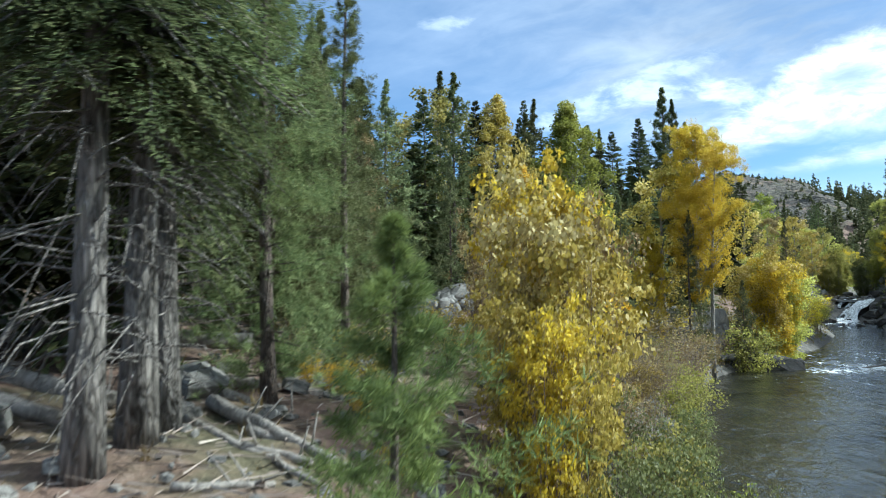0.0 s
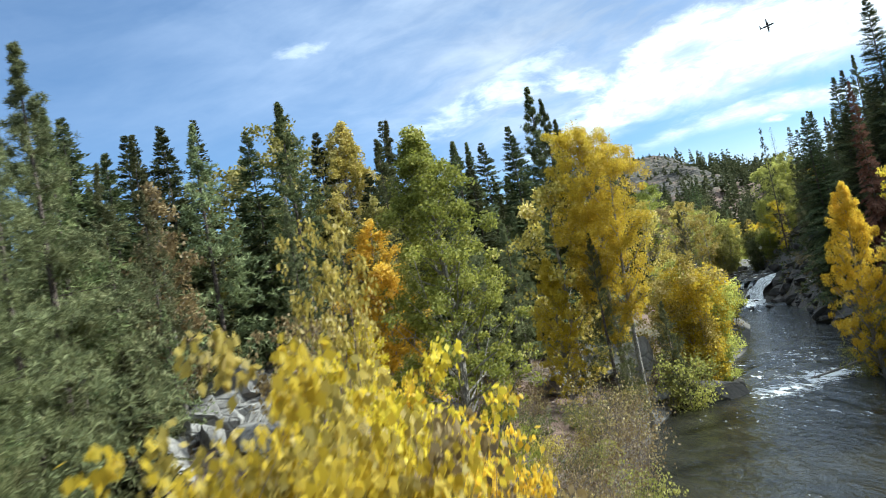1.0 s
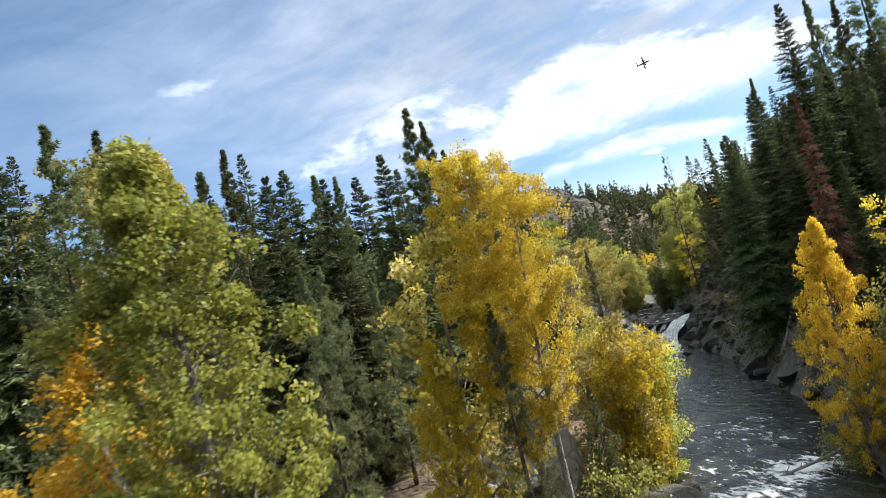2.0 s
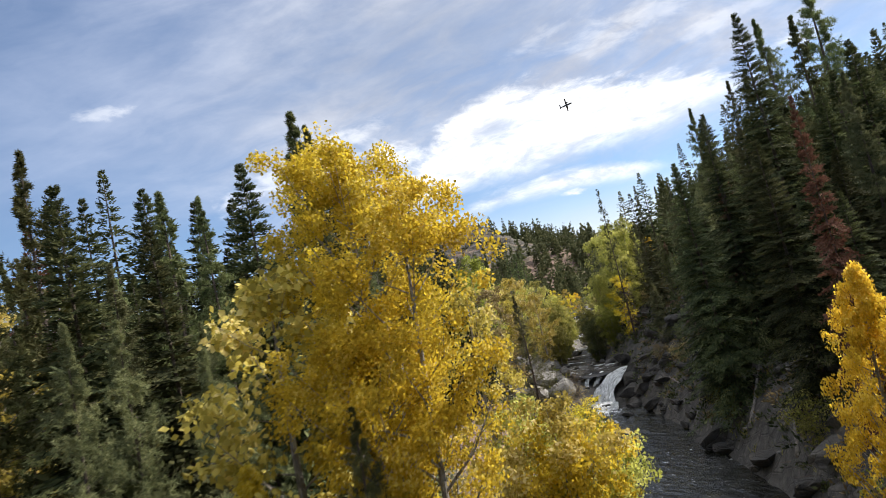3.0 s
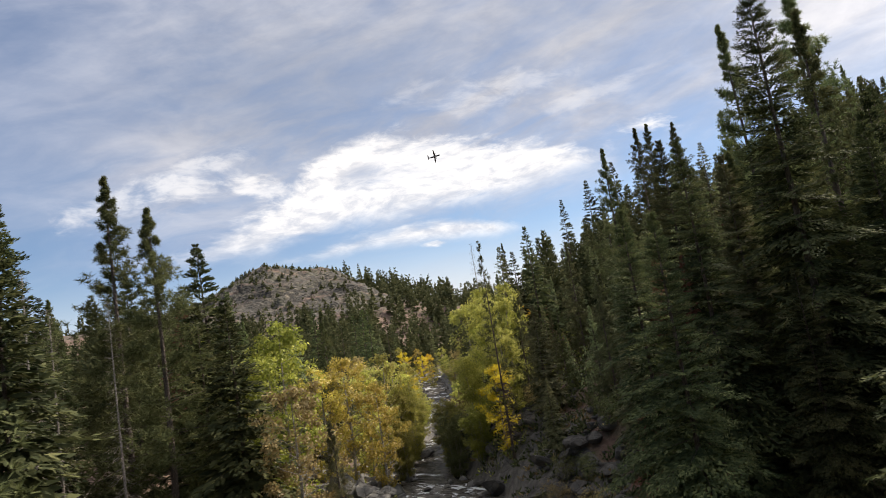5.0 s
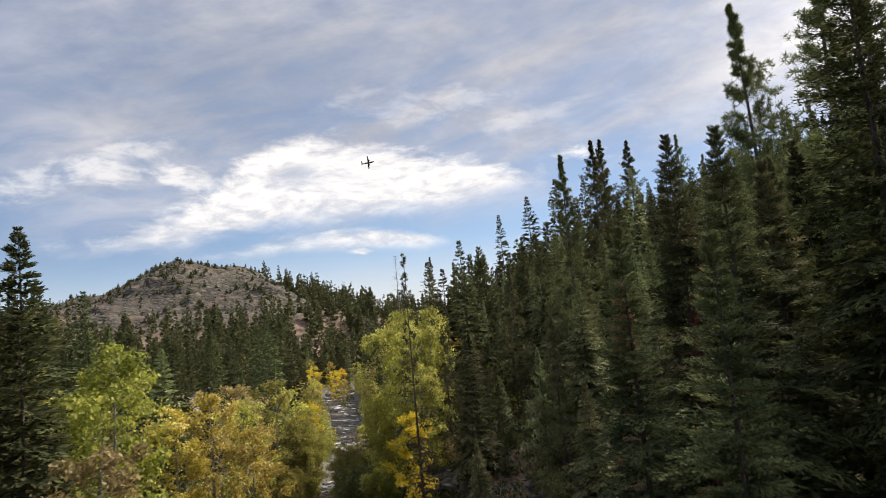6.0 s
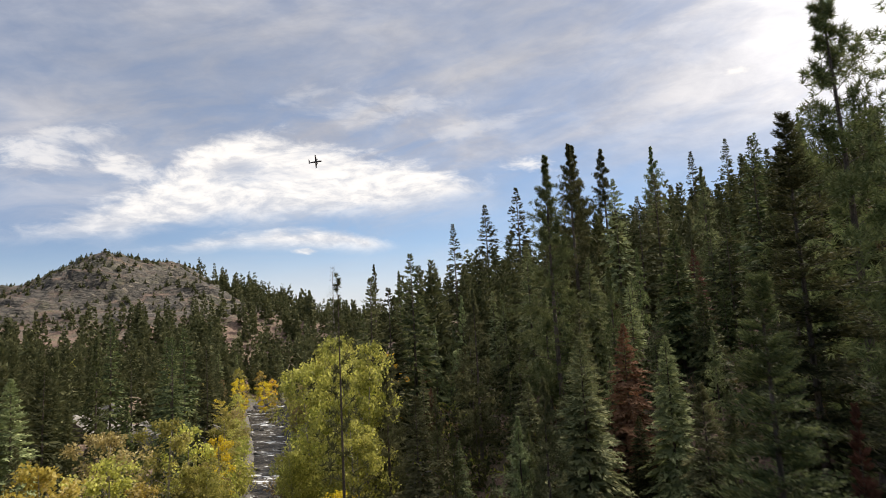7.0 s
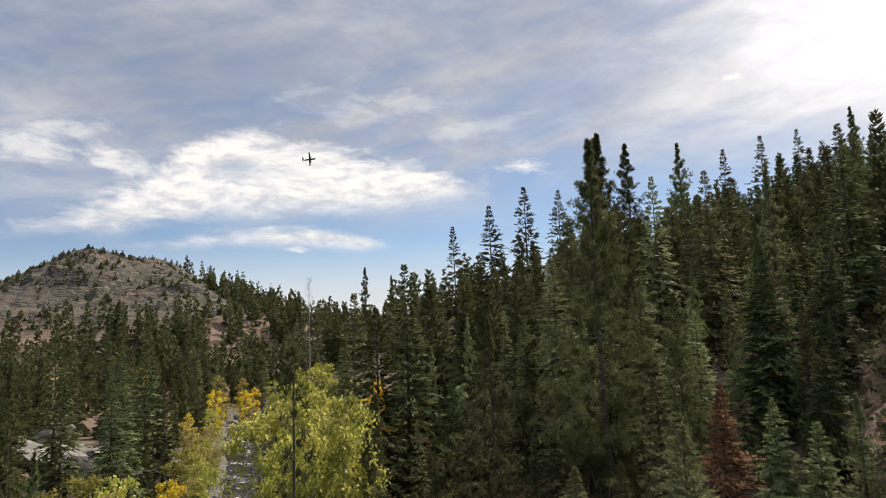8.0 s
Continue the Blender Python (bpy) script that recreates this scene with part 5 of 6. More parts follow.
stand("dead", 76.4, 92.3, 7.5)
stand("fir", 50.2, 71.5, 17.0)
stand("pine", 65.4, 100.8, 18.0, form="pine_thin")
stand("greypine", 78.5, 104.0, 11.0)
stand("cotton", 71.0, 106.5, 12.0, "LIME", 0.9)
stand("cotton", 65.8, 102.0, 7.6, "YELLOW", 1.0, "aspen1")
stand("cotton", 68.6, 104.0, 8.8, "LIME")
stand("cotton", 72.0, 108.5, 10.5, "GREEN")
stand("aspen", 91.3, 125.9, 6.5, "ORANGE")
stand("aspen", 157.5, 249.0, 8.5, "ORANGE")
stand("aspen", 149.0, 240.0, 8.5, "YELLOW", 1.2)
stand("fir", -10.0, 82.3, 23.0)
stand("fir", -10.9, 72.1, 21.2)
stand("fir", -8.2, 47.1, 15.8)
stand("cotton", -1.8, 78.1, 23.3, "LIME")
stand("fir", -12.3, 82.5, 22.3)
stand("greypine", -11.2, 57.1, 17.7)
stand("greypine", -9.1, 57.6, 16.9)
stand("greypine", -4.8, 41.9, 6.7)
stand("fir", 20.6, 92.2, 20.1)
stand("fir", 22.5, 86.6, 19.2)
stand("fir", 9.9, 107.3, 24.8)
stand("fir", 12.6, 97.4, 21.6)
stand("fir", 16.9, 92.3, 20.9)
stand("pine", 19.5, 80.0, 19.1)
stand("greypine", 12.1, 56.3, 12.1)
stand("greypine", 13.4, 59.4, 12.3)
stand("greypine", 15.9, 59.3, 11.0)
stand("greypine", 18.5, 65.0, 12.0)
stand("pine", 17.6, 47.6, 11.0)
stand("dead", 7.6, 102.1, 20.5)
stand("pine", 24.9, 75.0, 23.8)
stand("fir", 32.0, 106.0, 22.0)
stand("pine", 38.5, 106.1, 24.5, form="pine_hi0")
stand("pine", 39.6, 101.0, 21.5, form="pine_hi1")
stand("fir", 45.1, 109.4, 20.3)
stand("fir", 30.8, 93.5, 19.5)
stand("fir", 25.4, 71.0, 19.0)
stand("aspen", 30.4, 67.8, 12.2, "GOLD", 0.85)
stand("cotton", 47.9, 104.0, 14.8, "GREEN")
stand("aspen", 44.8, 94.4, 11.6, "BROWN")
stand("greypine", 41.4, 82.8, 11.5)
stand("aspen", 54.3, 106.4, 10.6, "GOLD")
stand("aspen", 56.4, 105.3, 8.9, "GOLD")
stand("aspen", 60.2, 114.0, 10.3, "LIME")
stand("aspen", 69.0, 125.0, 11.6, "LIME")
stand("aspen", 47.4, 117.7, 11.7, "GREEN")
stand("cotton", 50.4, 111.7, 12.1, "GREEN")
stand("aspen", 52.0, 105.9, 9.4, "GOLD")
stand("aspen", 61.9, 118.0, 11.0, "BROWN")
stand("aspen", 63.6, 118.2, 8.6, "GOLD")
stand("aspen", 72.6, 129.8, 10.0, "LIME")
stand("fir", 63.3, 133.7, 12.9)
stand("pine", 68.2, 137.1, 15.7)
stand("fir", 75.6, 139.0, 15.3)
stand("pine", 54.3, 157.1, 18.6)
stand("dead", 47.4, 122.8, 15.0)
stand("fir", 81.2, 166.8, 16.3)
stand("fir", 87.2, 164.5, 15.9)
stand("fir", 93.8, 172.6, 17.2)
stand("fir", 68.9, 139.3, 13.9)
stand("snag", 84.5, 126.0, 18.5)
stand("aspen", 126.0, 212.8, 9.0, "YELLOW")
stand("aspen", 92.7, 128.5, 7.8, "ORANGE")
stand("aspen", 91.2, 129.7, 8.4, "YELLOW")
stand("cotton", 88.0, 127.5, 11.0, "LIME", 0.85)
stand("cotton", 79.4, 117.4, 11.5, "LIME", 0.9)
stand("fir", 100.6, 145.3, 11.5)
stand("fir", 122.0, 145.9, 19.3)
stand("fir", 125.2, 142.2, 19.9)
stand("fir", 132.0, 141.7, 20.0)
stand("fir", 134.9, 137.6, 17.9)
stand("pine", 116.2, 120.5, 22.0, form="pine_hi0")
stand("pine", 122.1, 120.3, 20.6, form="pine_hi0")
stand("pine", 138.1, 121.8, 19.5, form="pine_hi0")
stand("fir", 140.2, 116.9, 16.4)
stand("fir", 146.5, 114.5, 16.3)
stand("fir", 143.0, 109.0, 15.2)
stand("fir", 138.9, 105.1, 12.4)
stand("pine", 139.6, 102.3, 16.0, form="pine_hi0")
stand("greypine", 79.0, 94.8, 5.3)
stand("fir", 82.0, 93.0, 4.0)
stand("pine", 162.5, 210.9, 22.2)
stand("pine", 160.3, 199.5, 19.1)
stand("greypine", 94.8, 123.7, 8.6)
stand("greypine", 96.1, 122.4, 7.4)
stand("dead", 93.0, 96.0, 6.0)
stand("dead", 113.5, 132.8, 8.6)
stand("fir", 56.4, 74.4, 18.4)
stand("fir", 55.8, 77.7, 16.8)
stand("fir", 84.7, 116.2, 14.8)

stand("snag", 32.4, 98.3, 17.3)
stand("snag", 33.1, 95.1, 15.2)
stand("snag", 36.7, 99.4, 15.8)
stand("greyfir", 26.5, 74.9, 17.0)
stand("greyfir", 25.1, 68.0, 14.5)
stand("greypine", 77.0, 110.3, 9.5)
stand("fir", 68.7, 77.1, 14.5)
stand("greyfir", 69.6, 90.4, 9.4)
stand("fir", 45.4, 56.5, 9.2)
stand("cotton", 72.8, 112.6, 12.6, "LIME", 0.9)
stand("cotton", 75.8, 114.2, 11.0, "LIME", 0.85)
stand("fir", 81.2, 150.2, 15.5)
stand("fir", 86.6, 153.1, 14.8)
stand("fir", 73.2, 142.2, 14.0)

for x, y, h in ((-8.3, 47.5, 14.7), (-7.5, 51.8, 15.4), (-6.4, 54.1, 17.1), (-5.5, 58.4, 18.8), (-0.5, 61.0, 19.0), (2.2, 59.1, 20.4), (10.6, 70.6, 21.3), (16.7, 73.6, 19.2), (4.6, 67.1, 19.6), (8.8, 63.4, 18.0), (12.3, 62.9, 17.6), (15.1, 62.3, 15.5)):
    stand("fir" if int(h * 10) % 3 else "pine", x, y, h)
for x, y, h in ((-5.4, 33.7, 15.6), (-6.3, 37.6, 14.0), (-4.4, 44.3, 11.9), (-1.5, 61.5, 14.0), (-3.4, 56.7, 18.6), (-5.2, 40.5, 12.5), (1.6, 53.5, 12.0), (4.5, 50.0, 10.0), (7.5, 54.5, 11.5), (71.6, 104.7, 9.8), (66.8, 79.5, 8.0)):
    stand("greypine", x, y, h)

for x, y, h, tint in ((150, 254, 9.0, "LIME"), (160, 259, 8.0, "GOLD"), (165, 252, 9.5, "LIME"), (142, 238, 7.5, "GOLD"), (136, 216, 7.0, "LIME"), (118, 200, 6.5, "LIME"), (104, 181, 6.5, "GOLD"), (116, 178, 6.0, "LIME"), (98, 170, 6.5, "LIME"), (89, 153, 7.0, "LIME"), (86, 148, 8.0, "LIME"), (80, 138.5, 7.5, "YELLOW"), (92, 141, 5.5, "GREEN"), (84, 133, 6.0, "LIME")):
    stand("aspen", x, y, h, tint, 1.1)
for x, y, h in ((168, 262, 11), (174, 270, 12), (158, 268, 10), (180, 262, 11), (150, 264, 12), (186, 274, 12), (172, 280, 13), (160, 278, 12)):
    stand("greyfir", x, y, h)

# ---- bushes along the banks ----
for x, y, h, tint in ((5.5, 10.5, 2.0, "GREEN"), (6.3, 12.5, 2.2, "OLIVE"), (6.9, 14.2, 2.0, "GREEN"), (7.4, 16.5, 1.9, "OLIVE"), (4.6, 9.0, 1.6, "OLIVE"), (3.4, 11.5, 1.9, "OLIVE"), (4.6, 13.8, 2.0, "OLIVE"), (6.0, 16.6, 2.0, "OLIVE"), (5.2, 15.0, 2.2, "LIME"), (7.6, 20.5, 1.9, "OLIVE"), (9.2, 25.0, 1.9, "OLIVE"), (10.6, 29.0, 2.4, "LIME"), (12.0, 33.0, 2.6, "LIME"), (2.4, 9.4, 1.5, "OLIVE"),
                      (18.2, 48.0, 2.2, "LIME"), (22.8, 52.6, 2.0, "LIME"), (26.6, 56.0, 2.2, "LIME"), (31.2, 62.0, 3.4, "YELLOW"), (34.2, 67.0, 3.6, "LIME"), (38.0, 72.0, 3.4, "YELLOW"), (42.4, 78.0, 3.2, "LIME"), (44.2, 82.0, 3.0, "YELLOW"),
                      (37.2, 47.4, 4.2, "LIME"), (35.4, 49.0, 3.0, "LIME"), (43.4, 60.0, 2.4, "LIME"), (49.8, 72.4, 2.4, "LIME"), (69.0, 106.0, 3.0, "GREEN"), (72.0, 111.0, 3.0, "LIME"), (-1.6, 14.5, 0.8, "ORANGE"), (-2.4, 16.0, 0.9, "ORANGE"), (-0.8, 12.2, 0.6, "YELLOW"), (-3.2, 16.8, 0.8, "YELLOW")):
    stand("bush", x, y, h, tint)
for x, y, h in ((10.6, 31.4, 3.0), (13.0, 36.4, 3.4), (14.4, 39.0, 3.4), (15.8, 42.0, 3.4), (16.8, 44.6, 3.0), (14.2, 41.6, 3.6), (24.6, 55.6, 2.4), (29.8, 60.0, 3.0), (32.4, 64.6, 3.2), (36.4, 70.0, 3.0), (55.8, 100.0, 2.4), (52.0, 95.0, 2.8), (-4.0, 19.5, 1.6), (-1.0, 28.0, 1.6)):
    stand("twigs", x, y, h)
for k in range(90):
    i = int(tree_rng.uniform(250, 345))
    away = HALF[i] + tree_rng.uniform(0.2, 3.6)
    side = tree_rng.choice((-1, 1))
    x, y = MID[i][0] + ALONG[i][1] * away * side, MID[i][1] - ALONG[i][0] * away * side
    stand("bush", float(x), float(y), float(tree_rng.uniform(1.6, 3.6)), str(tree_rng.choice(("LIME", "BROWN", "GREEN", "GREEN"))))

for k in range(34):
    x, y = float(tree_rng.uniform(-9, -3.2)), float(tree_rng.uniform(21, 47))
    stand("greypine" if k % 3 else "fir", x, y, float(tree_rng.uniform(2.5, 6.5)))
for k in range(22):
    i = int(tree_rng.uniform(126, 236))
    off = HALF[i] + tree_rng.uniform(0.8, 9.0)
    stand("bush", float(MID[i][0] + ALONG[i][1] * off), float(MID[i][1] - ALONG[i][0] * off), float(tree_rng.uniform(0.8, 2.0)), str(tree_rng.choice(("OLIVE", "BROWN", "OLIVE", "GREEN"))))

for k in range(110):
    i = int(tree_rng.uniform(58, 128))
    off = -HALF[i] - 0.4 - 7.5 * tree_rng.uniform() ** 1.4
    x, y = float(MID[i][0] + ALONG[i][1] * off), float(MID[i][1] - ALONG[i][0] * off)
    if 9 < y < 52 and not (x < 1.5 and y < 16):
        if k % 3:
            stand("bush", x, y, float(tree_rng.uniform(0.9, 2.0)), str(tree_rng.choice(("OLIVE", "BROWN", "LIME", "GOLD", "OLIVE"))))
        else:
            stand("twigs", x, y, float(tree_rng.uniform(1.2, 2.6)))

# ---- small growth and litter on the ground, too much to count ----
def scatter(count, box, test, seed, make):
    rg = np.random.default_rng(seed)
    x, y = rg.uniform(box[0], box[1], count), rg.uniform(box[2], box[3], count)
    e, s, _ = river(x, y)
    keep = test(e, s, rg.uniform(size=count))
    return make(np.stack([x[keep], y[keep], ground(x[keep], y[keep])], 1), rg)


def tufts(at, rg):
    many = 7
    k = np.repeat(np.arange(len(at)), many)
    d = unit(np.stack([rg.normal(size=len(k)) * 0.5, rg.normal(size=len(k)) * 0.5, np.full(len(k), 1.0)], 1))
    ln = rg.uniform(0.15, 0.5, len(k)) * rg.uniform(0.6, 1.4, len(at))[k]
    return needles(at[k] + rg.normal(size=(len(k), 3)) * (0.12, 0.12, 0.0) - (0, 0, 0.03), d, ln, ln * 0.07, rg)


def sticks(at, rg):
    d = unit(np.stack([rg.normal(size=len(at)), rg.normal(size=len(at)), rg.normal(size=len(at)) * 0.12], 1))
    ln = rg.uniform(0.3, 1.6, len(at))
    return needles(at + (0, 0, 0.05), d, ln, rg.uniform(0.008, 0.03, len(at)), rg)


tagged(new("dry_grass", quads("dry_grass", scatter(9000, (-14, 60, 4, 100), lambda e, s, r: (s < 0) & (e > 0.4) & (e < 22) & (r < np.exp(-e / 9)), 41, tufts), BROWN)), "dry yellow-brown grass on the river bank", "grass", kind="stuff")
tagged(new("green_grass", quads("green_grass", scatter(7000, (-4, 60, 4, 100), lambda e, s, r: (e > 0.1) & (e < 6) & (r < 0.6), 42, tufts), LIME)), "low green plants along the water's edge", "grass", kind="stuff")
tagged(new("forest_litter", quads("forest_litter", scatter(15000, (-16, 20, 3, 70), lambda e, s, r: (s < 0) & (e > 2.5), 43, sticks), TWIG)), "dead twigs and bark scattered on the soil", "litter", kind="stuff")
tagged(new("slope_litter", quads("slope_litter", scatter(6000, (34, 90, 40, 125), lambda e, s, r: (s > 0) & (e > 0.5) & (e < 18), 44, sticks), TWIG)), "dead branches lying on the steep wooded bank", "litter", kind="stuff")


def brush(at, rg):
    """Low dark clumps of leafy stems."""
    many = 16
    k = np.repeat(np.arange(len(at)), many)
    size = rg.uniform(0.35, 1.1, len(at))[k]
    d = unit(np.stack([rg.normal(size=len(k)), rg.normal(size=len(k)), rg.uniform(0.1, 1.6, len(k))], 1))
    base = at[k] + d * (size * rg.uniform(0.0, 0.7, len(k)))[:, None]
    ln = rg.uniform(0.18, 0.42, len(k))
    return cards(base, d, ln, ln * 0.22, rg)


SLOPE = lambda e, s, r: (s > 0) & (e > 0.4) & (e < 62)
tagged(new("undergrowth", quads("undergrowth", scatter(10000, (34, 112, 38, 126), SLOPE, 47, brush), FIR)), "dark low undergrowth between the trees on the slope", "undergrowth", kind="stuff")
tagged(new("faded_undergrowth", quads("faded_undergrowth", scatter(2200, (38, 112, 42, 126), SLOPE, 48, brush), BROWN)), "faded brown brush between the trees on the slope", "undergrowth", kind="stuff")
tagged(new("bank_brush", quads("bank_brush", scatter(16000, (50, 175, 100, 265), lambda e, s, r: (e > 0.2) & (e < 16) & (r < 0.8), 49, brush), GREEN)), "low green and faded brush beside the upper river", "undergrowth", kind="stuff")


def rubble(at, rg):
    """Small angular stones."""
    g = (1 + 5 ** 0.5) / 2
    base = np.array([(-1, g, 0), (1, g, 0), (-1, -g, 0), (1, -g, 0), (0, -1, g), (0, 1, g), (0, -1, -g), (0, 1, -g), (g, 0, -1), (g, 0, 1), (-g, 0, -1), (-g, 0, 1)]) / 1.9
    face = np.array([(0, 11, 5), (0, 5, 1), (0, 1, 7), (0, 7, 10), (0, 10, 11), (1, 5, 9), (5, 11, 4), (11, 10, 2), (10, 7, 6), (7, 1, 8), (3, 9, 4), (3, 4, 2), (3, 2, 6), (3, 6, 8), (3, 8, 9), (4, 9, 5), (2, 4, 11), (6, 2, 10), (8, 6, 7), (9, 8, 1)])
    out = []
    for p in at:
        turn, _ = np.linalg.qr(rg.normal(size=(3, 3)))
        size = 0.04 + 0.20 * rg.uniform() ** 2.2
        v = base @ turn * rg.uniform(0.72, 1.12, (12, 1)) * rg.uniform(0.6, 1.3, 3)
        for _ in range(3):
            side = unit(rg.normal(size=3))
            v = v - np.clip(v @ side - 0.55, 0, None)[:, None] * side
        out.append((v * size * (1, 1, 0.75) + p)[face])
    return np.concatenate(out)


tagged(new("rubble", quads("rubble", scatter(5200, (-14, 12, 5, 62), lambda e, s, r: (s < 0) & (e > 1.5) & (r < 0.75), 45, rubble), ROCK)), "loose grey stones strewn over the forest floor", "stones", kind="stuff")
tagged(new("bank_stones", quads("bank_stones", scatter(6000, (10, 100, 30, 140), lambda e, s, r: (e > -0.6) & (e < 2.5) & (r < 0.5), 46, rubble), ROCK)), "small stones along the edge of the river", "stones", kind="stuff")

# ---- the woods on both sides ----
taken = [(a, b, 2.6) for a, b, _ in STOOD] + [(28.5, 78.0, 9.0), (30.0, 86.0, 9.0), (32.0, 92.0, 7.0), (35.5, 94.0, 7.0), (78.0, 152.0, 8.0), (82.5, 162.0, 12.0), (87.0, 171.0, 12.0), (90.0, 180.0, 10.0)]


def fits(x, y, gap):
    return all((x - a) ** 2 + (y - b) ** 2 > ((gap + g) / 2) ** 2 for a, b, g in taken)


FAR_ROWS = []


def fill(count, box, test, gap, kinds, heights):
    """Scatters trees in a stretch of the plan, never nearer to one another than the gap."""
    made = 0
    for _ in range(count * 14):
        x, y = float(tree_rng.uniform(box[0], box[1])), float(tree_rng.uniform(box[2], box[3]))
        e, s, _ = river(x, y)
        if test(e[0], s[0]) and fits(x, y, gap) and near(x, y) > 5.5 and not (s[0] < 0 and y < 54 and x > -4.5):
            kind = str(tree_rng.choice(kinds))
            # upstream most firs take the pale needles, a painted stand-in for sunlight
            if s[0] > 0 and kind == "fir" and y > 45 + 0.55 * x and tree_rng.uniform() < 0.8:
                kind = "greyfir"
            h = float(tree_rng.uniform(*heights)) * (0.5 if kind == "dead" else 1.0)
            if s[0] > 0:
                h *= 1.0 - 0.3 * min(1.0, e[0] / 55)
                if 58 < x < 98 and 78 < y < 114:
                    h *= 0.55 if x < 80 else 0.75
            if kind not in ("aspen", "cotton") and near(x, y) > 58:
                FAR_ROWS.append((x, y, h))
            elif kind in ("aspen", "cotton"):
                stand(kind, x, y, h * 0.62, str(tree_rng.choice(("LIME", "YELLOW", "BROWN"))))
            else:
                stand(kind, x, y, h)
            taken.append((x, y, gap))
            made += 1
            if made == count:
                return


RIGHT = ("fir", "fir", "fir", "fir", "fir", "fir", "pine", "pine", "greypine", "dead")
fill(90, (36, 120, 40, 130), lambda e, s: s > 0 and 3.0 < e < 24, 3.0, RIGHT, (8, 17))
fill(120, (40, 150, 40, 150), lambda e, s: s > 0 and 14 < e < 60, 4.2, RIGHT, (10, 17))
fill(130, (55, 130, 62, 116), lambda e, s: s > 0 and 6 < e < 60, 3.2, RIGHT, (8, 14))
fill(150, (76, 128, 74, 114), lambda e, s: s > 0 and 8 < e < 60, 2.6, RIGHT, (9, 14))
fill(60, (64, 98, 82, 106), lambda e, s: s > 0 and 5 < e < 40, 1.8, RIGHT, (5, 12))
fill(90, (50, 140, 60, 140), lambda e, s: s > 0 and 5 < e < 45, 2.6, RIGHT, (4, 9))
fill(140, (68, 104, 86, 112), lambda e, s: s > 0 and 5 < e < 60, 1.5, RIGHT, (4, 8))
fill(110, (92, 165, 70, 135), lambda e, s: s > 0 and 35 < e < 100, 2.8, RIGHT, (14, 19))
fill(90, (60, 175, 106, 262), lambda e, s: s < 0 and 1.5 < e < 15, 2.6, ("fir", "fir", "pine", "aspen", "greypine"), (4, 9))
fill(40, (98, 180, 142, 262), lambda e, s: s > 0 and 1.5 < e < 12, 2.6, ("fir", "fir", "pine", "aspen"), (5, 10))
fill(120, (60, 240, 60, 260), lambda e, s: s > 0 and 5 < e < 110, 6.0, RIGHT, (11, 18))
fill(130, (-30, 40, 14, 100), lambda e, s: s < 0 and 12 < e < 60, 3.4, ("fir", "pine", "greypine", "greypine", "fir", "aspen"), (11, 17))
fill(110, (-40, 70, 60, 150), lambda e, s: s < 0 and 9 < e < 80, 4.5, ("fir", "fir", "pine", "pine", "fir"), (11, 18))
fill(70, (40, 125, 118, 215), lambda e, s: s < 0 and 3 < e < 60, 4.2, ("fir", "fir", "greyfir", "pine", "greypine", "greyfir"), (10, 15))
fill(170, (20, 170, 110, 300), lambda e, s: s < 0 and 4 < e < 90, 5.0, ("greyfir", "fir", "pine", "greyfir", "greypine", "aspen"), (7, 14))
fill(130, (20, 150, -60, 60), lambda e, s: s > 0 and 6 < e < 80, 6.0, RIGHT, (14, 20))


# ---- far woods, one mass ----
def far_tree(x, y, z, h, n, rg, stout=1.0):
    """Slim triangles that fill a ragged cone."""
    u = np.sort(rg.uniform(size=n)) ** 1.15
    turn = rg.uniform(0, 6.283, n)
    r = h * rg.uniform(0.14, 0.21) * stout * 1.06 * (1 - u) ** 0.88 * rg.uniform(0.75, 1.12, n) + 0.02 * h
    away = rg.uniform(0.05, 0.8, n) * r
    base = np.stack([x + np.cos(turn) * away, y + np.sin(turn) * away, z + h * (0.04 + 0.93 * u) - away * 0.25], 1)
    t2 = turn + rg.normal(size=n) * 0.9
    d = unit(np.stack([np.cos(t2), np.sin(t2), -0.25 + u * 1.1 + rg.normal(size=n) * 0.3], 1))
    ln = (r * 0.5 + 0.03 * h) * (150 / n) ** 0.25
    return needles(base, d, ln, ln * 0.46 * (200 / n) ** 0.35, rg)


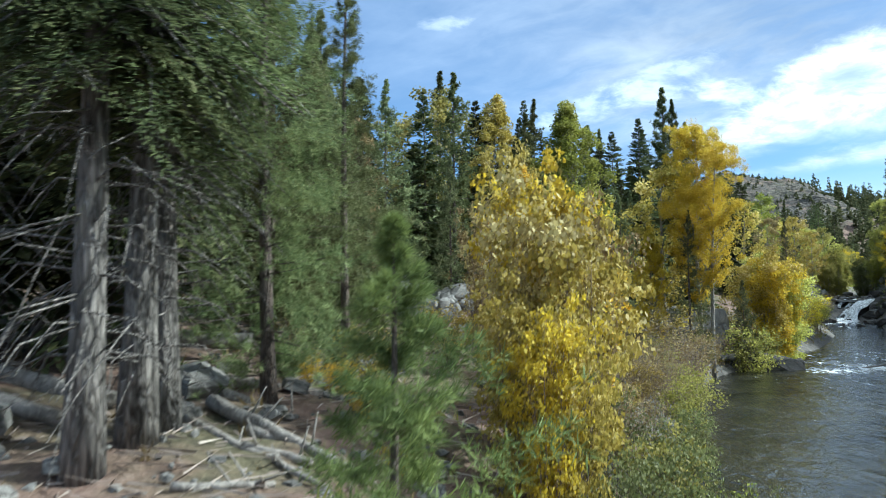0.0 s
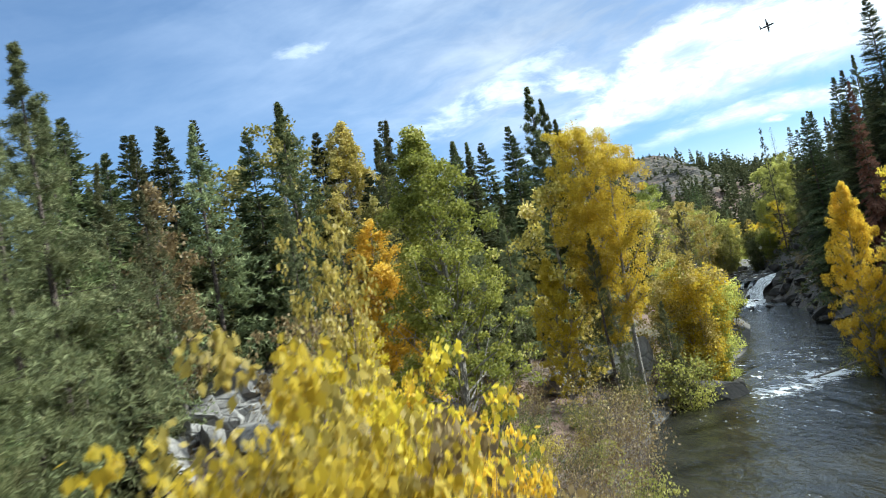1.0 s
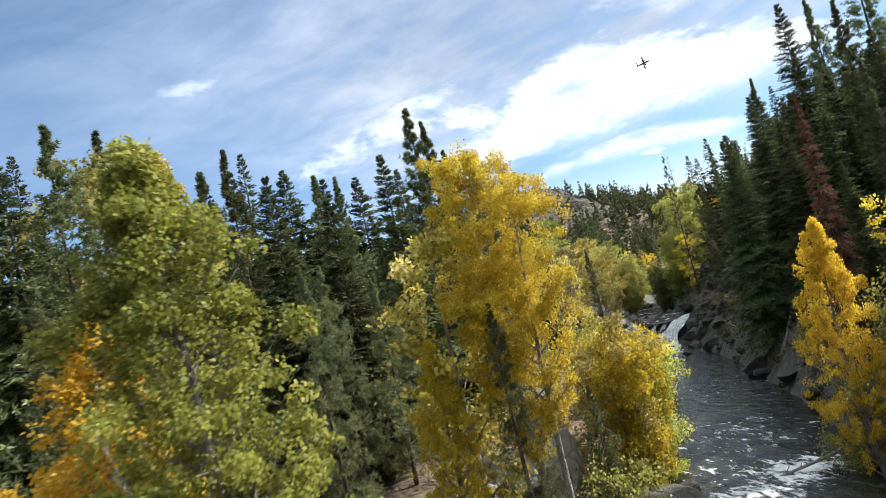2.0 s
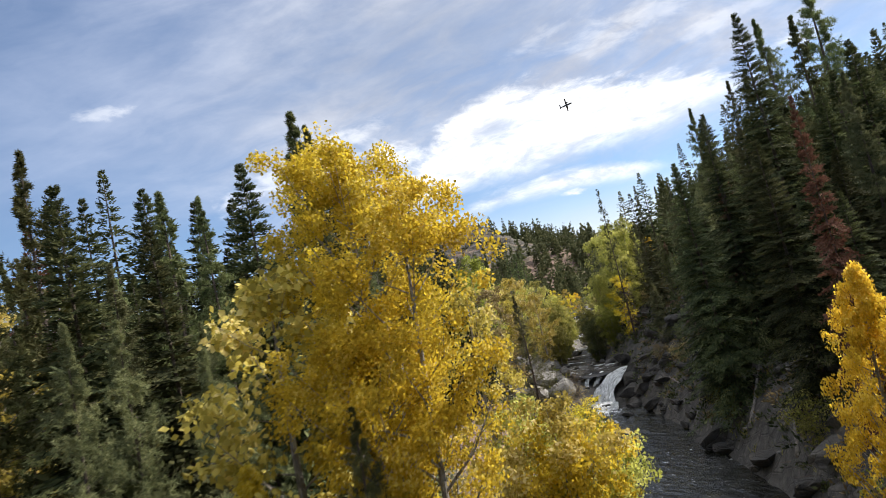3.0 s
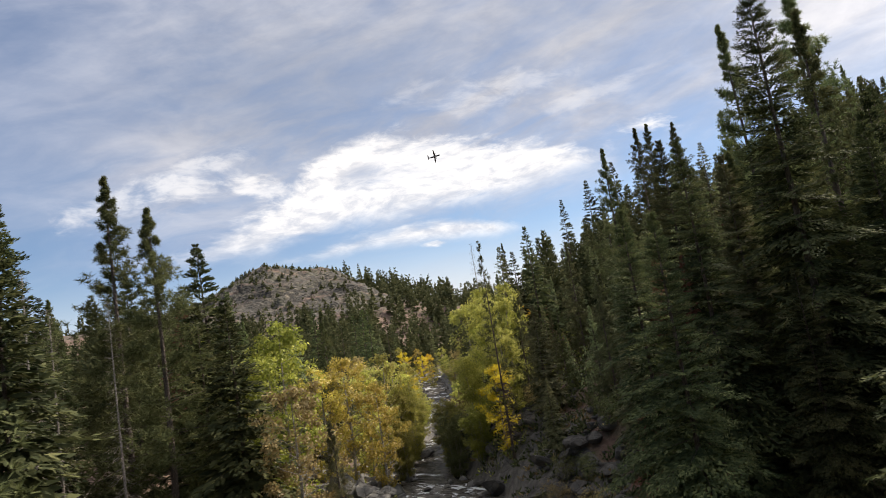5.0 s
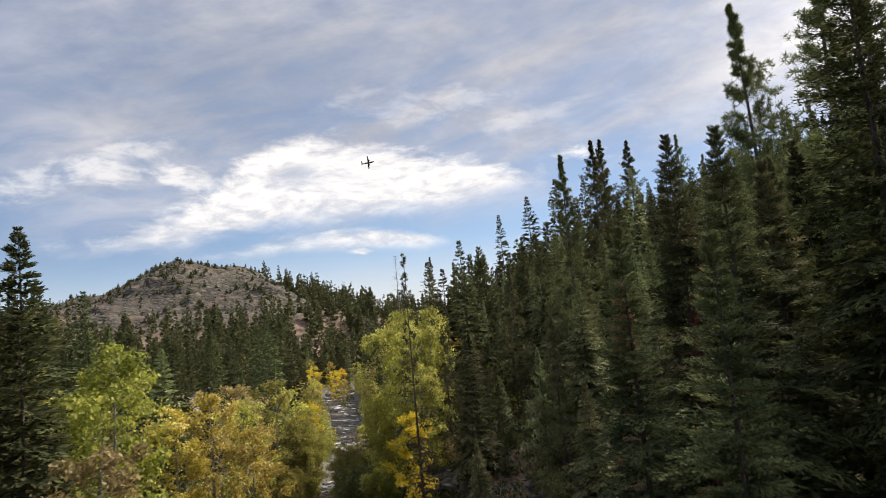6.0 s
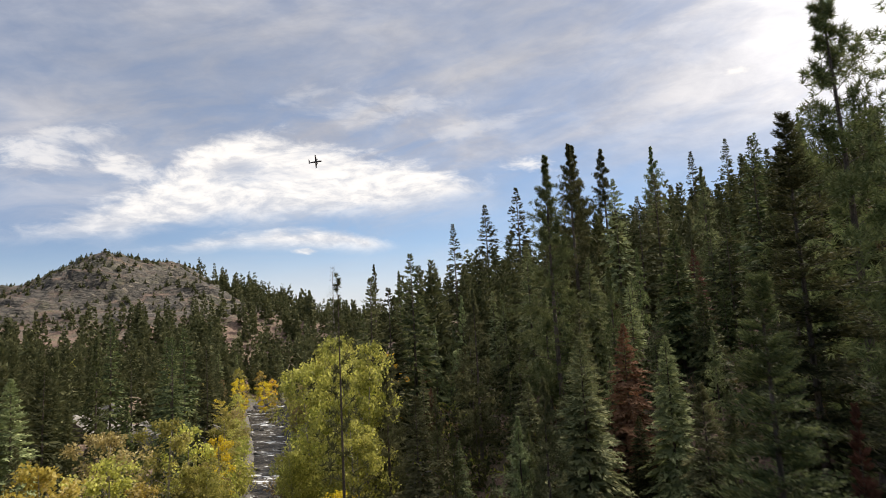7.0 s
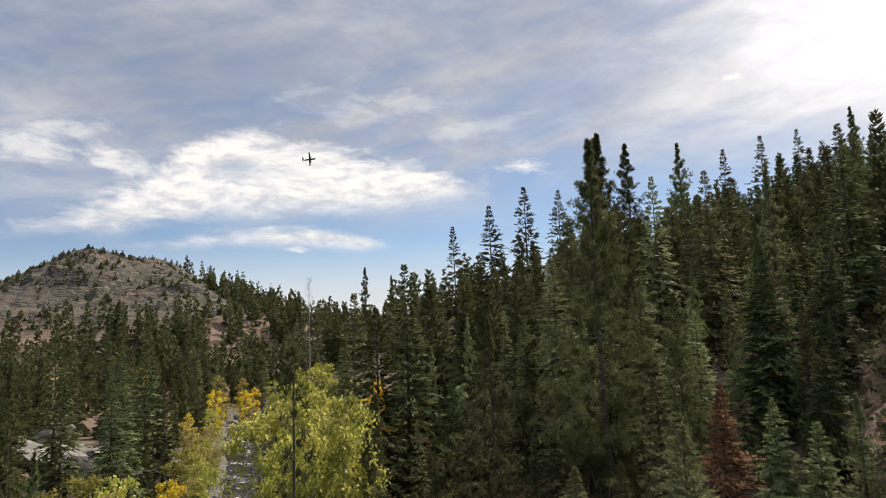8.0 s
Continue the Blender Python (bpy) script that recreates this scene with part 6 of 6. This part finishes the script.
def far_woods():
    rg = np.random.default_rng(77)
    out = []
    for box, count, low_h, high_h in (((150, 520, 230, 620), 2600, 9, 16), ((-250, 260, 130, 700), 1900, 9, 17), ((250, 900, 100, 900), 1700, 11, 18), ((150, 340, 430, 640), 520, 2.5, 5.5), ((130, 310, 390, 600), 1700, 1.2, 3.6)):
        x, y = rg.uniform(box[0], box[1], count), rg.uniform(box[2], box[3], count)
        e, s, _ = river(x, y)
        u, v = (x - HILL[0]) * 0.934 - (y - HILL[1]) * 0.358, (x - HILL[0]) * 0.358 + (y - HILL[1]) * 0.934
        bare = np.clip(1.7 * np.exp(-(((u + 20) / 82) ** 4 + ((v + 55) / 105) ** 4)) + 0.7 * np.exp(-(((u + 20) / 60) ** 4 + ((v - 60) / 90) ** 4)), 0, 1)
        keep = (e > 4) & (rg.uniform(size=count) > bare * (0.25 if high_h == 3.6 else 1.05)) & ~((e < 100) & (y < 250) & (x < 170)) & (bumps(x, y, 70, 2.0) > -0.55)
        x, y = x[keep], y[keep]
        z, h = ground(x, y), rg.uniform(low_h, high_h, keep.sum())
        for a in range(len(x)):
            out.append(far_tree(x[a], y[a], z[a], h[a], 110 if y[a] < 420 and x[a] < 420 else 80, rg, 2.4 if high_h < 6 else 1.0))
    for x, y, h in FAR_ROWS:
        out.append(far_tree(x, y, float(ground(x, y)[0]), h, 900 if near(x, y) < 115 else 420, rg))
    return np.concatenate(out)


tagged(new("far_woods", quads("far_woods", far_woods(), DIM_FARPINE)), "distant conifer forest covering the hills", "forest", kind="stuff")


def airplane(x, y, z, turn, size):
    """A twin-engined airplane, far off."""
    root = new("airplane")

    def lathe(name, stops, at=(0, 0, 0), seg=12):
        return part(name, solid(name, [tube([(p + at[0], at[1], at[2]) for p, _ in stops], [q for _, q in stops], seg)], PLANE), root)

    def blade(name, pts, thick):
        v = [(a, b, c + s * thick) for s in (-0.5, 0.5) for a, b, c in pts]
        k = len(pts)
        f = [tuple(range(k))[::-1], tuple(range(k, 2 * k))] + [(j, (j + 1) % k, k + (j + 1) % k, k + j) for j in range(k)]
        part(name, solid(name, [(v, f)], PLANE, False), root)

    lathe("fuselage", [(-9.5, 0.15), (-8, 0.5), (-4, 1.05), (3, 1.15), (6.5, 1.05), (8.3, 0.7), (9.2, 0.2)])
    blade("wing", [(2.2, 0.8, 0.7), (-0.6, 0.8, 0.7), (-0.5, 10.5, 1.1), (0.9, 10.5, 1.1)], 0.28)
    blade("wing", [(-0.6, -0.8, 0.7), (2.2, -0.8, 0.7), (0.9, -10.5, 1.1), (-0.5, -10.5, 1.1)], 0.28)
    for s in (1, -1):
        engine = lathe("engine", [(-0.8, 0.2), (0.2, 0.5), (2.6, 0.5), (3.2, 0.25)], (0.2, s * 3.4, 0.6))
        blades = [tube([(3.3, s * 3.4, 0.6), (3.35, s * 3.4 + 0.8 * math.cos(a), 0.6 + 0.8 * math.sin(a)), (3.4, s * 3.4 + 1.5 * math.cos(a), 0.6 + 1.5 * math.sin(a))], [0.10, 0.13, 0.05], 5) for a in (0.4, 2.5, 4.6)]
        part("propeller", solid("propeller", blades, PLANE), engine)
        blade("tailplane", [(-7.2, s * 0.1, 3.3), (-9.0, s * 0.1, 3.3), (-9.2, s * 3.6, 3.3), (-8.3, s * 3.6, 3.3)], 0.16)
    v = [(a, b, c) for b in (-0.12, 0.12) for a, c in ((-6.2, 0.7), (-8.4, 3.4), (-9.4, 3.4), (-9.2, 0.4))]
    part("fin", solid("fin", [(v, [(0, 1, 2, 3), (7, 6, 5, 4), (0, 4, 5, 1), (1, 5, 6, 2), (2, 6, 7, 3), (3, 7, 4, 0)])], PLANE, False), root)
    root.matrix_basis = Matrix.LocRotScale((x, y, z), Euler((radians(-48), radians(-10), turn)), (size,) * 3)
    return tagged(root, "small dark propeller airplane flying against the clouds", "airplane")


airplane(20.0 + 900 * math.sin(radians(36.6)), 43.0 + 900 * math.cos(radians(36.6)), 14.5 + 900 * math.tan(radians(15.1)), radians(-30), 0.85)
